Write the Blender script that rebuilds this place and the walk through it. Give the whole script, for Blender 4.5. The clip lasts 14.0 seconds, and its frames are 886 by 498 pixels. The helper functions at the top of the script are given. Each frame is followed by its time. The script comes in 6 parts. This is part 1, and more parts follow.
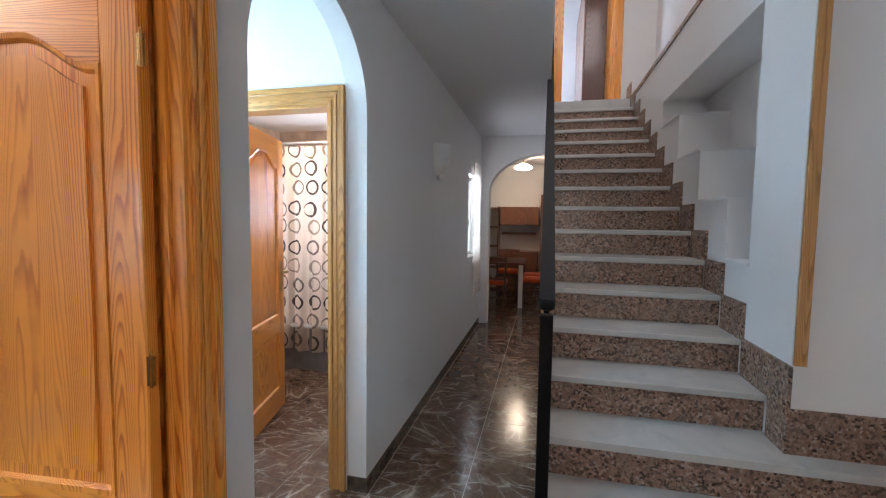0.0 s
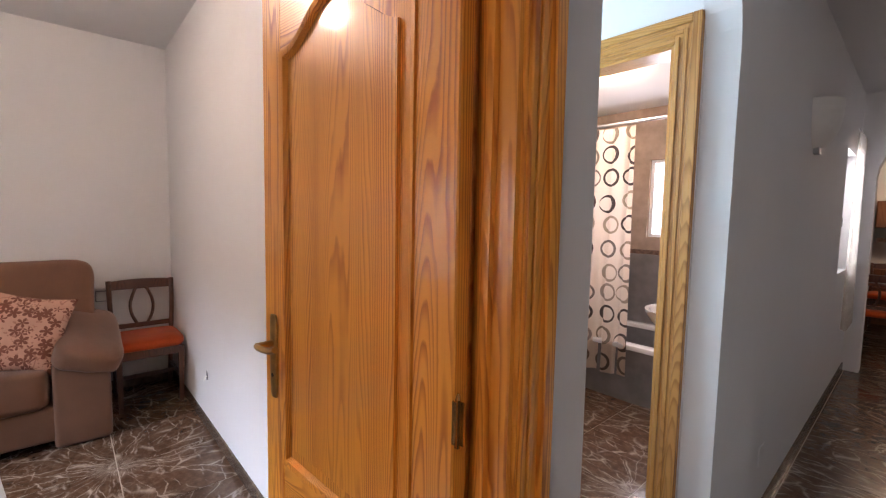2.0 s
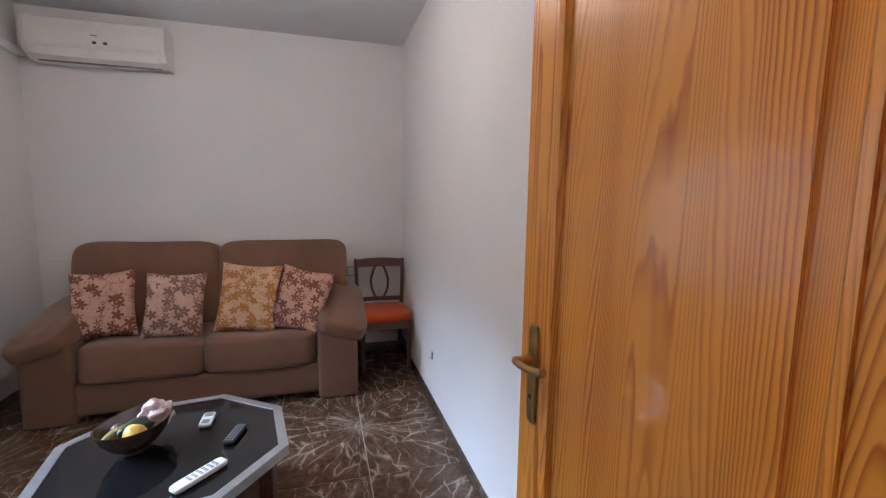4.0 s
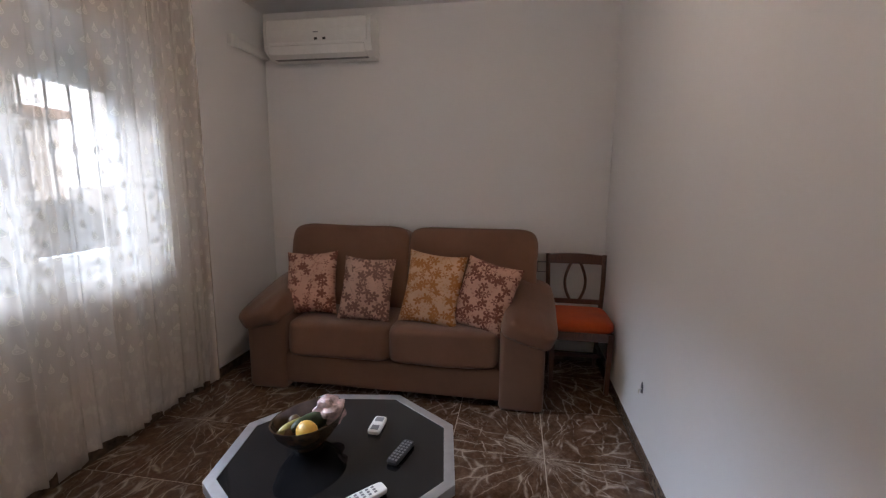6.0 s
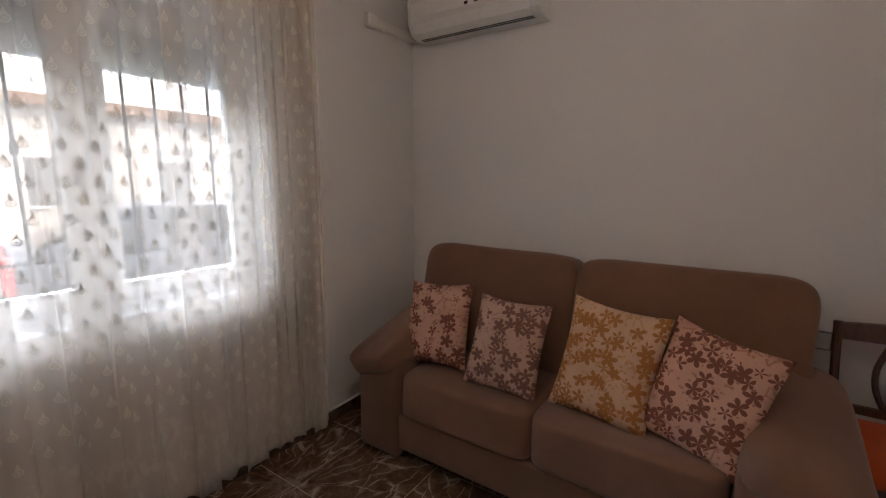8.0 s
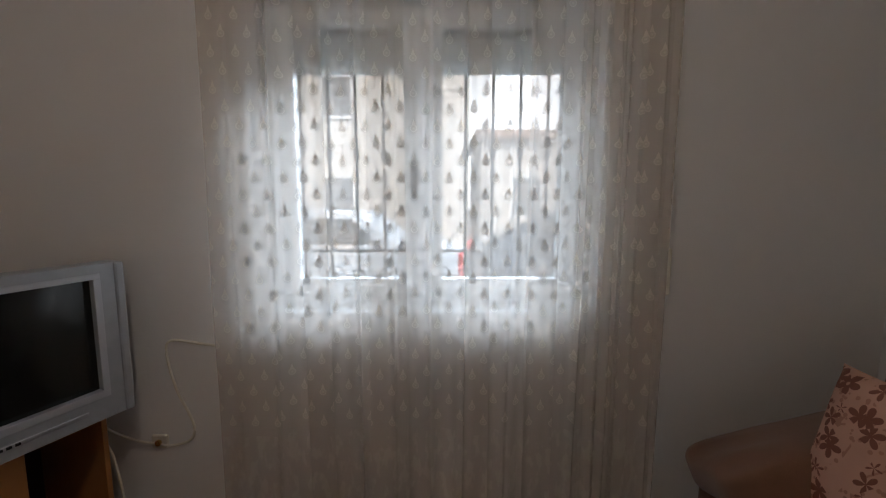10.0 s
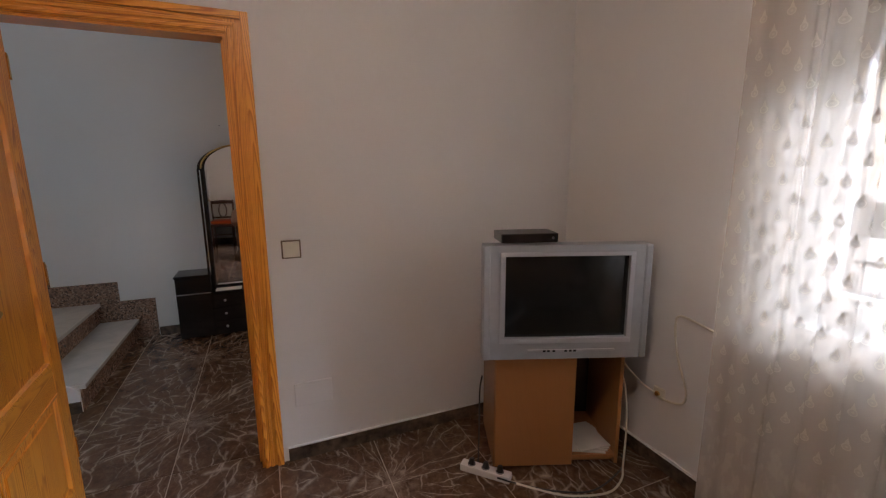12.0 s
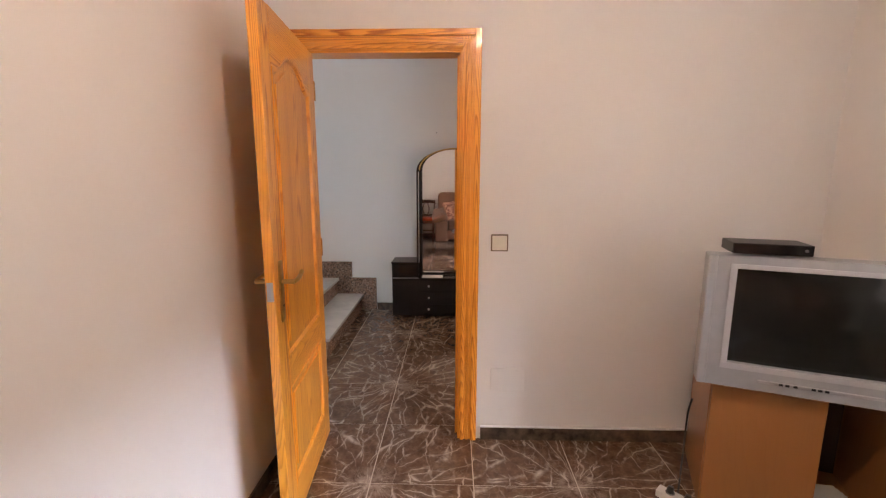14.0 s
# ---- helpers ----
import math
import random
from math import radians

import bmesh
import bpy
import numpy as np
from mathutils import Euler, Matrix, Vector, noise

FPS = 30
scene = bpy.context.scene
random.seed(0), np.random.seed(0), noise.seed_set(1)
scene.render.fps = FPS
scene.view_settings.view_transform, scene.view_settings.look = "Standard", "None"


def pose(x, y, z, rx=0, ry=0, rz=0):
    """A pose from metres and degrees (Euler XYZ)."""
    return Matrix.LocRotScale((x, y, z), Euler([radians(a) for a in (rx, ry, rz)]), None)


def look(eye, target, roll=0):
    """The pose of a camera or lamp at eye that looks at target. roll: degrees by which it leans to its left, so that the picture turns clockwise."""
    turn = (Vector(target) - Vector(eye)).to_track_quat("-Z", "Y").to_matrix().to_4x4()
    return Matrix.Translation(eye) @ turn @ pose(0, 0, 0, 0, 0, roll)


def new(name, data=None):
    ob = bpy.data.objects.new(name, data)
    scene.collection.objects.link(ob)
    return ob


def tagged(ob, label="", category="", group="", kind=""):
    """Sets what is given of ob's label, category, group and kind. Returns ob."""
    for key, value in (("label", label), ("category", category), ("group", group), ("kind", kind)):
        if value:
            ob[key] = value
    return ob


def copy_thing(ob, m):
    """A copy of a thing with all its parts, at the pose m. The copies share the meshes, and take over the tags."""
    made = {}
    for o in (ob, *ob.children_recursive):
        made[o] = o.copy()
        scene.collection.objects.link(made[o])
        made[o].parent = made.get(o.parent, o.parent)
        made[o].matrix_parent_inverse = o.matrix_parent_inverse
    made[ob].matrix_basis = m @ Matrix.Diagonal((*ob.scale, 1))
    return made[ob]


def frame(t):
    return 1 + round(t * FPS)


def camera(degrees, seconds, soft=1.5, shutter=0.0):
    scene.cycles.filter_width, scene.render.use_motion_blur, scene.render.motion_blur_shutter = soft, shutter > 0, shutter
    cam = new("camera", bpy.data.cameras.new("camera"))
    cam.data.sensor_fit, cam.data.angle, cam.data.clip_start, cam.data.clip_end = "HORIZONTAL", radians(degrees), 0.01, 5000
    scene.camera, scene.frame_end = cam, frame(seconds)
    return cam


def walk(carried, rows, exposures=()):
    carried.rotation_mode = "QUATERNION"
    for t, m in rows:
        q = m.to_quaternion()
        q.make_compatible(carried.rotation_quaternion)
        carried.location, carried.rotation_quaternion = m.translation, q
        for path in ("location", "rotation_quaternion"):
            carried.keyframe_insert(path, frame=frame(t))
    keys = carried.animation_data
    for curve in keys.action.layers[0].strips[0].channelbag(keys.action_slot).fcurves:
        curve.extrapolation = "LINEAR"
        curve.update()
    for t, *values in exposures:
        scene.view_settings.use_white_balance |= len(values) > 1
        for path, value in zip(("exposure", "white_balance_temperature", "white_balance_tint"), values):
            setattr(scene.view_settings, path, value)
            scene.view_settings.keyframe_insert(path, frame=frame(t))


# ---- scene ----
cam = camera(92.2, 14.0, soft=1.25)
PATH = [
    (0.0, (0.081, 0.459, 1.444), (-0.379, 2.401, 1.309), 0.8),
    (0.5, (-0.092, 0.566, 1.425), (-0.813, 2.426, 1.288), 0.8),
    (1.0, (-0.255, 0.71, 1.412), (-1.281, 2.421, 1.277), 1.0),
    (1.5, (-0.361, 0.835, 1.414), (-1.668, 2.341, 1.261), 1.1),
    (2.0, (-0.371, 0.826, 1.401), (-1.859, 2.154, 1.249), 1.1),
    (2.5, (-0.45, 0.812, 1.399), (-2.086, 1.951, 1.236), 1.1),
    (3.0, (-0.504, 0.760, 1.41), (-2.26, 1.697, 1.226), 1.0),
    (5.5, (-1.064, 0.859, 1.394), (-3.038, 0.769, 1.084), 0.5),
    (6.0, (-1.162, 0.812, 1.398), (-3.109, 0.481, 1.081), 0.5),
    (6.5, (-1.325, 0.817, 1.426), (-3.217, 0.251, 1.107), 0.5),
    (7.0, (-1.493, 0.796, 1.448), (-3.325, 0.06, 1.128), 0.4),
    (9.5, (-2.771, 0.41, 1.36), (-3.451, -1.455, 1.105), -0.2),
    (10.0, (-2.775, 0.385, 1.35), (-2.781, -1.624, 1.11), 0.0),
    (10.5, (-2.815, 0.455, 1.421), (-2.147, -1.399, 1.085), 0.3),
    (11.0, (-2.922, 0.47, 1.43), (-1.7, -1.079, 1.092), 0.3),
    (11.5, (-2.988, 0.462, 1.455), (-1.391, -0.683, 1.086), 0.0),
    (12.0, (-3.005, 0.486, 1.459), (-1.192, -0.277, 1.094), -0.4),
    (12.5, (-3.022, 0.52, 1.446), (-1.106, 0.068, 1.092), -0.4),
    (13.0, (-3.04, 0.551, 1.439), (-1.079, 0.356, 1.093), -0.2),
    (13.5, (-3.042, 0.598, 1.435), (-1.072, 0.554, 1.094), 0.0),
    (14.0, (-3.053, 0.613, 1.432), (-1.083, 0.662, 1.093), 0.1),
]
EXPO = [(0.0, 2.15, 5950, 17), (0.5, 2.03, 6900, 28), (1.5, 1.97, 6850, 27), (2.0, 1.88, 6600, 26), (2.5, 1.78, 5950, 22), (3.0, 1.72, 5750, 17), (5.5, 1.15, 5700, 17), (6.0, 0.88, 6300, 21), (6.5, 0.88, 6700, 23), (7.0, 0.97, 6800, 23),
        (9.5, 0.22, 6350, 17), (10.5, 0.36, 6250, 16), (11.5, 0.62, 6350, 19), (12.0, 0.92, 6900, 25), (12.5, 1.6, 7100, 27), (13.2, 2.1, 7400, 28), (14.0, 2.1, 7400, 28)]
walk(cam, [(t, look(eye, target, roll)) for t, eye, target, roll in PATH], EXPO)

# ---- plan ----
XW, XE, YS, YN, ZC = -4.50, -0.90, -1.225, 1.485, 2.69   # living room, inner faces
XH, XS, XR = -0.80, 0.07, 1.40                           # hall west face, stair string, east wall
DY0, DY1, DZ = 0.565, 1.375, 2.03                          # living room door opening
HC = 2.60                                                # hall ceiling
YE = 6.39                                                # wall with the dining arch
TW, TL = 0.485, 0.488                                     # floor tile, across and along

# ---- world and light ----
world = bpy.data.worlds.new("world")
scene.world = world
world.use_nodes = True
wn = world.node_tree
sky = wn.nodes.new("ShaderNodeTexSky")
sky.sky_type = "NISHITA"
sky.sun_disc = False
sky.dust_density, sky.air_density, sky.ozone_density = 6.0, 1.0, 0.5
sky.sun_elevation, sky.sun_rotation = radians(50), radians(27)
wn.links.new(sky.outputs[0], wn.nodes["Background"].inputs[0])
wn.nodes["Background"].inputs[1].default_value = 0.15


def lamp(name, kind, energy, colour, m, **kw):
    d = bpy.data.lights.new(name, kind)
    d.energy, d.color = energy, colour
    for k, v in kw.items():
        if k == "size":
            if kind == "AREA":
                d.shape, d.size, d.size_y = "RECTANGLE", v[0], v[1]
            else:
                d.shadow_soft_size = v
        if k == "angle":
            d.angle = v
    ob = new(name, d)
    ob.matrix_world = m
    return ob


lamp("sun", "SUN", 2.1, (1.0, 0.95, 0.88), look((3, 6, 8), (0, 0, 0)), angle=radians(0.6))
lamp("window_daylight", "AREA", 2350, (0.69, 0.85, 1.0), look((-4.0, -6.9, 4.8), (-2.75, -1.2, 1.4)), size=(5.4, 2.4))
# fill lamp added just inside the unseen entrance to brighten the hall
lamp("entrance_fill", "AREA", 1.9, (1.0, 0.93, 0.84), look((0.35, -1.15, 1.4), (0.2, 3, 1.5)), size=(0.9, 1.9))
# fill lamp added under the stairwell ceiling, out of view; no window there
lamp("stairwell_fill", "AREA", 9.0, (1.0, 0.91, 0.81), look((0.65, 3.6, 5.3), (0.6, 4.0, 2.0)), size=(1.0, 2.4))
lamp("bathroom_daylight", "AREA", 4, (0.9, 0.95, 1.0), look((-1.90, 4.80, 1.60), (-1.9, 3, 1.2)), size=(0.3, 0.6))
lamp("vestibule_daylight", "AREA", 5.8, (0.55, 0.86, 1.0), look((-1.95, 2.0, 1.75), (-1.0, 2.1, 1.6)), size=(0.5, 0.8))
# unseen fill lamp added to brighten the upper room
lamp("upper_room_fill", "AREA", 9, (0.72, 0.87, 1.0), look((XH - 0.12, 7.7, 4.3), (0.5, 7.7, 3.9)), size=(0.9, 1.1))
lamp("hall_window_daylight", "AREA", 4.0, (0.9, 0.95, 1.0), look((-0.95, 5.7, 1.5), (0.5, 5.7, 1.2)), size=(0.5, 1.0))

# ---- materials ----


class Mat:
    """A node material: m = Mat(name); chain of small helpers."""

    def __init__(self, name, rough=0.6, metal=0.0, spec=0.5):
        self.m = bpy.data.materials.new(name)
        self.m.use_nodes = True
        self.t = self.m.node_tree
        self.b = self.t.nodes["Principled BSDF"]
        self.b.inputs["Roughness"].default_value = rough
        self.b.inputs["Metallic"].default_value = metal
        self.b.inputs["Specular IOR Level"].default_value = spec
        self.tc = self.t.nodes.new("ShaderNodeTexCoord")

    def n(self, kind, **kw):
        nd = self.t.nodes.new("ShaderNode" + kind)
        for k, v in kw.items():
            if k in nd.inputs:
                if hasattr(v, "is_linked"):
                    self.t.links.new(v, nd.inputs[k])
                else:
                    nd.inputs[k].default_value = v
            elif k == "op":
                nd.operation = v
            elif k == "mode":
                nd.blend_type = v
            elif k == "feature":
                nd.feature = v
        return nd

    def link(self, a, b):
        self.t.links.new(a, b)

    def coords(self, scale=(1, 1, 1), rot=(0, 0, 0), loc=(0, 0, 0), src="Object"):
        mp = self.n("Mapping", Vector=self.tc.outputs[src], Scale=scale, Rotation=rot, Location=loc)
        return mp.outputs[0]

    def noise(self, vec, scale, detail=4, rough=0.55, dist=0.0):
        return self.n("TexNoise", Vector=vec, Scale=scale, Detail=detail, Roughness=rough, Distortion=dist).outputs[0]

    def math(self, op, a, b=0.0, c=0.0):
        nd = self.n("Math", op=op)
        for i, v in enumerate((a, b, c)):
            if hasattr(v, "is_linked"):
                self.link(v, nd.inputs[i])
            else:
                nd.inputs[i].default_value = v
        return nd.outputs[0]

    def ramp(self, fac, stops):
        r = self.n("ValToRGB", Fac=fac)
        e = r.color_ramp.elements
        e[0].position, e[0].color = stops[0][0], (*stops[0][1], 1)
        e[1].position, e[1].color = stops[-1][0], (*stops[-1][1], 1)
        for p, c in stops[1:-1]:
            x = e.new(p)
            x.color = (*c, 1)
        return r.outputs[0]

    def grey(self, fac, lo, hi, a=0.0, b=1.0):
        return self.n("MapRange", Value=fac, **{"From Min": lo, "From Max": hi, "To Min": a, "To Max": b}).outputs[0]

    def mix(self, fac, a, b, mode="MIX"):
        nd = self.t.nodes.new("ShaderNodeMix")
        nd.data_type = "RGBA"
        nd.blend_type = mode
        for i, v in ((0, fac), (6, a), (7, b)):
            if hasattr(v, "is_linked"):
                self.link(v, nd.inputs[i])
            else:
                nd.inputs[i].default_value = v if i == 0 else (*v, 1)
        return nd.outputs[2]

    def colour(self, c):
        if hasattr(c, "is_linked"):
            self.link(c, self.b.inputs["Base Color"])
        else:
            self.b.inputs["Base Color"].default_value = (*c, 1)
        return self

    def rough(self, v):
        self.link(v, self.b.inputs["Roughness"])
        return self

    def bump(self, h, strength=0.2, distance=0.01):
        bp = self.n("Bump", Height=h, Strength=strength, Distance=distance)
        self.link(bp.outputs[0], self.b.inputs["Normal"])
        return self


def plain(name, c, rough=0.6, metal=0.0, vary=0.08, scale=9.0, bump=0.05):
    m = Mat(name, rough, metal)
    v = m.coords()
    f = m.noise(v, scale, 5)
    lo = tuple(x * (1 - vary) for x in c)
    hi = tuple(min(1, x * (1 + vary)) for x in c)
    m.colour(m.ramp(f, [(0.3, lo), (0.7, hi)]))
    if bump:
        m.bump(m.noise(v, scale * 14, 3), bump, 0.003)
    return m.m


def plaster(name, c):
    m = Mat(name, 0.75, spec=0.25)
    v = m.coords()
    big = m.noise(v, 0.9, 5, 0.6)
    mid = m.noise(v, 6.0, 5, 0.6)
    col = m.ramp(big, [(0.3, tuple(x * 0.95 for x in c)), (0.7, c)])
    col = m.mix(m.grey(mid, 0.62, 0.8, 0.0, 0.12), col, tuple(x * 0.8 for x in c))
    m.colour(col)
    h = m.math("ADD", m.math("MULTIPLY", m.noise(v, 22, 3), 0.7), m.math("MULTIPLY", m.noise(v, 120, 3), 0.3))
    m.bump(h, 0.16, 0.006)
    return m.m


def wood(name, light, dark, rough=0.3, ring=9.0, axis="z", contrast=1.0, rnd=True):
    """Varnished softwood: long uneven growth lines along one axis, with a few broad arched figures."""
    m = Mat(name, rough, spec=0.5)
    sc = {"z": (1, 1, 0.05), "x": (0.05, 1, 1), "y": (1, 0.05, 1)}[axis]
    v = m.coords(sc)
    if rnd:
        info = m.n("ObjectInfo")
        off = m.n("CombineXYZ", X=m.math("MULTIPLY", info.outputs["Random"], 7.0), Y=m.math("MULTIPLY", info.outputs["Random"], 3.0), Z=m.math("MULTIPLY", info.outputs["Random"], 1.3))
        add = m.n("VectorMath", op="ADD")
        m.link(v, add.inputs[0])
        m.link(off.outputs[0], add.inputs[1])
        v = add.outputs[0]
    broad = m.noise(v, ring * 0.62, 2, 0.4)
    mid = m.noise(v, ring * 2.4, 2, 0.5)
    wig = m.noise(m.coords(tuple(q * (0.3 if q == 1 else 6) for q in sc)), 30, 3)
    sep = m.n("SeparateXYZ", Vector=v)
    across = m.math("ADD", sep.outputs[0], m.math("ADD", sep.outputs[1], sep.outputs[2]))
    cycles = m.math("ADD", m.math("MULTIPLY", across, ring * 12.0),
                    m.math("ADD", m.math("MULTIPLY", broad, ring * 8.0), m.math("ADD", m.math("MULTIPLY", mid, 3.2), m.math("MULTIPLY", wig, 0.6))))
    rings = m.math("FRACT", cycles)
    line = m.ramp(rings, [(0.0, (0.02, 0.02, 0.02)), (0.42, (0.10, 0.10, 0.10)), (0.74, (0.75, 0.75, 0.75)), (0.86, (1, 1, 1)), (0.93, (0.6, 0.6, 0.6)), (1.0, (0.02, 0.02, 0.02))])
    fine = m.noise(m.coords(tuple(q if q == 1 else q * 0.5 for q in sc)), 190, 3)
    band = m.noise(m.coords(tuple(q * (0.8 if q == 1 else 0.3) for q in sc)), 9, 3)
    zone = m.grey(m.noise(v, ring * 1.6, 3, 0.6), 0.36, 0.62, 0.35, 1.2)
    k = m.math("ADD", m.math("MULTIPLY", m.math("MULTIPLY", line, zone), 0.74 * contrast), m.math("ADD", m.math("MULTIPLY", fine, 0.24), m.math("MULTIPLY", band, 0.2)))
    m.colour(m.ramp(k, [(0.24, light), (0.98, dark)]))
    m.bump(k, 0.05, 0.002)
    m.rough(m.grey(fine, 0.2, 0.8, rough * 0.8, rough * 1.25))
    m.b.inputs["Coat Weight"].default_value = 0.55
    m.b.inputs["Coat Roughness"].default_value = 0.1
    return m.m


def tile_floor(name):
    """Brown marbled stoneware: pale broken veins that spread from one corner of each tile and branch."""
    m = Mat(name, 0.2, spec=0.5)
    info = m.n("ObjectInfo")
    seed = m.math("MULTIPLY", info.outputs["Random"], 37.0)
    lift = m.n("CombineXYZ", Z=seed)

    def plus(a, b):
        nd = m.n("VectorMath", op="ADD")
        m.link(a, nd.inputs[0])
        m.link(b, nd.inputs[1])
        return nd.outputs[0]

    def warp(vec, scale, amount):
        wob = m.n("TexNoise", Vector=vec, Scale=scale, Detail=3.0)
        sub = m.n("VectorMath", op="SUBTRACT")
        m.link(wob.outputs[1], sub.inputs[0])
        sub.inputs[1].default_value = (0.5, 0.5, 0.5)
        scl = m.n("VectorMath", op="SCALE", Scale=amount)
        m.link(sub.outputs[0], scl.inputs[0])
        return plus(vec, scl.outputs[0])

    v = plus(m.coords(loc=(-TW / 2, -TL / 2, 0)), lift.outputs[0])
    w = warp(warp(v, 5.0, 0.11), 24.0, 0.022)
    sep = m.n("SeparateXYZ", Vector=w)
    ang = m.math("ARCTAN2", sep.outputs[1], sep.outputs[0])
    rad = m.math("POWER", m.math("ADD", m.math("MULTIPLY", sep.outputs[0], sep.outputs[0]), m.math("MULTIPLY", sep.outputs[1], sep.outputs[1])), 0.5)
    pol = m.n("CombineXYZ", X=m.math("MULTIPLY", ang, 4.2), Y=m.math("MULTIPLY", rad, 2.4), Z=seed)
    spread = m.n("TexVoronoi", Vector=pol.outputs[0], Scale=1.0, feature="DISTANCE_TO_EDGE").outputs["Distance"]
    rot = m.n("Mapping", Vector=w, Scale=(2.6, 10.0, 1.0), Rotation=(0, 0, radians(-45)))
    branch = m.n("TexVoronoi", Vector=rot.outputs[0], Scale=1.0, feature="DISTANCE_TO_EDGE").outputs["Distance"]
    hair = m.n("TexVoronoi", Vector=w, Scale=24.0, feature="DISTANCE_TO_EDGE").outputs["Distance"]
    g1 = m.noise(v, 6.5, 4, 0.6)
    g2 = m.noise(v, 10.0, 4, 0.6)
    vein = m.math("MULTIPLY", m.grey(spread, 0.0, 0.035, 0.85, 0.0), m.grey(g1, 0.40, 0.58, 0.05, 1.0))
    vein2 = m.math("MULTIPLY", m.grey(branch, 0.0, 0.045, 0.8, 0.0), m.grey(g2, 0.44, 0.62, 0.0, 1.0))
    vein3 = m.math("MULTIPLY", m.grey(hair, 0.0, 0.06, 0.3, 0.0), m.grey(g1, 0.50, 0.66, 0.0, 1.0))
    cloud = m.noise(v, 22.0, 6, 0.68)
    base = m.ramp(cloud, [(0.3, (0.062, 0.031, 0.016)), (0.52, (0.115, 0.062, 0.035)), (0.78, (0.215, 0.135, 0.085))])
    halo = m.math("MULTIPLY", m.grey(spread, 0.0, 0.2, 0.35, 0.0), m.grey(g1, 0.42, 0.6))
    base = m.mix(halo, base, (0.26, 0.19, 0.14))
    core = m.grey(rad, 0.02, 0.15, 0.75, 0.0)
    base = m.mix(m.math("MULTIPLY", core, m.grey(cloud, 0.36, 0.58)), base, (0.33, 0.26, 0.21))
    col = m.mix(m.math("MAXIMUM", vein, m.math("MAXIMUM", vein2, vein3)), base, (0.54, 0.45, 0.37))
    m.colour(col)
    m.rough(m.grey(m.noise(v, 5, 4), 0.3, 0.7, 0.09, 0.2))
    m.bump(cloud, 0.03, 0.002)
    return m.m


def granite(name):
    m = Mat(name, 0.25)
    v = m.coords()
    a = m.n("TexVoronoi", Vector=v, Scale=95.0).outputs["Color"]
    g = m.n("SeparateColor", Color=a).outputs[0]
    col = m.ramp(g, [(0.0, (0.04, 0.03, 0.025)), (0.2, (0.10, 0.065, 0.05)), (0.28, (0.22, 0.128, 0.085)), (0.6, (0.305, 0.185, 0.128)), (0.85, (0.38, 0.255, 0.19)), (1.0, (0.48, 0.37, 0.31))])
    col = m.mix(m.grey(m.noise(v, 14, 4), 0.4, 0.65, 0.0, 0.6), col, (0.24, 0.17, 0.13))
    m.colour(col)
    return m.m


def marble(name):
    m = Mat(name, 0.22)
    v = m.coords()
    f = m.noise(v, 5, 6, 0.6, 1.2)
    m.colour(m.ramp(f, [(0.3, (0.45, 0.46, 0.45)), (0.5, (0.52, 0.52, 0.50)), (0.75, (0.57, 0.565, 0.54))]))
    return m.m


def fabric(name, c, vary=0.12, weave=420, rough=0.9, sheen=0.18):
    m = Mat(name, rough, spec=0.2)
    v = m.coords()
    f = m.noise(v, 3.5, 5, 0.6)
    g = m.noise(v, weave, 2)
    col = m.ramp(f, [(0.3, tuple(x * (1 - vary) for x in c)), (0.7, tuple(x * (1 + vary) for x in c))])
    col = m.mix(m.grey(g, 0.35, 0.65, 0.0, 0.35), col, tuple(x * 0.6 for x in c))
    m.colour(col)
    m.bump(m.math("ADD", m.math("MULTIPLY", g, 0.3), m.math("MULTIPLY", m.noise(v, 12, 3), 0.7)), 0.25, 0.008)
    m.b.inputs["Sheen Weight"].default_value = sheen
    m.b.inputs["Sheen Roughness"].default_value = 0.5
    return m.m


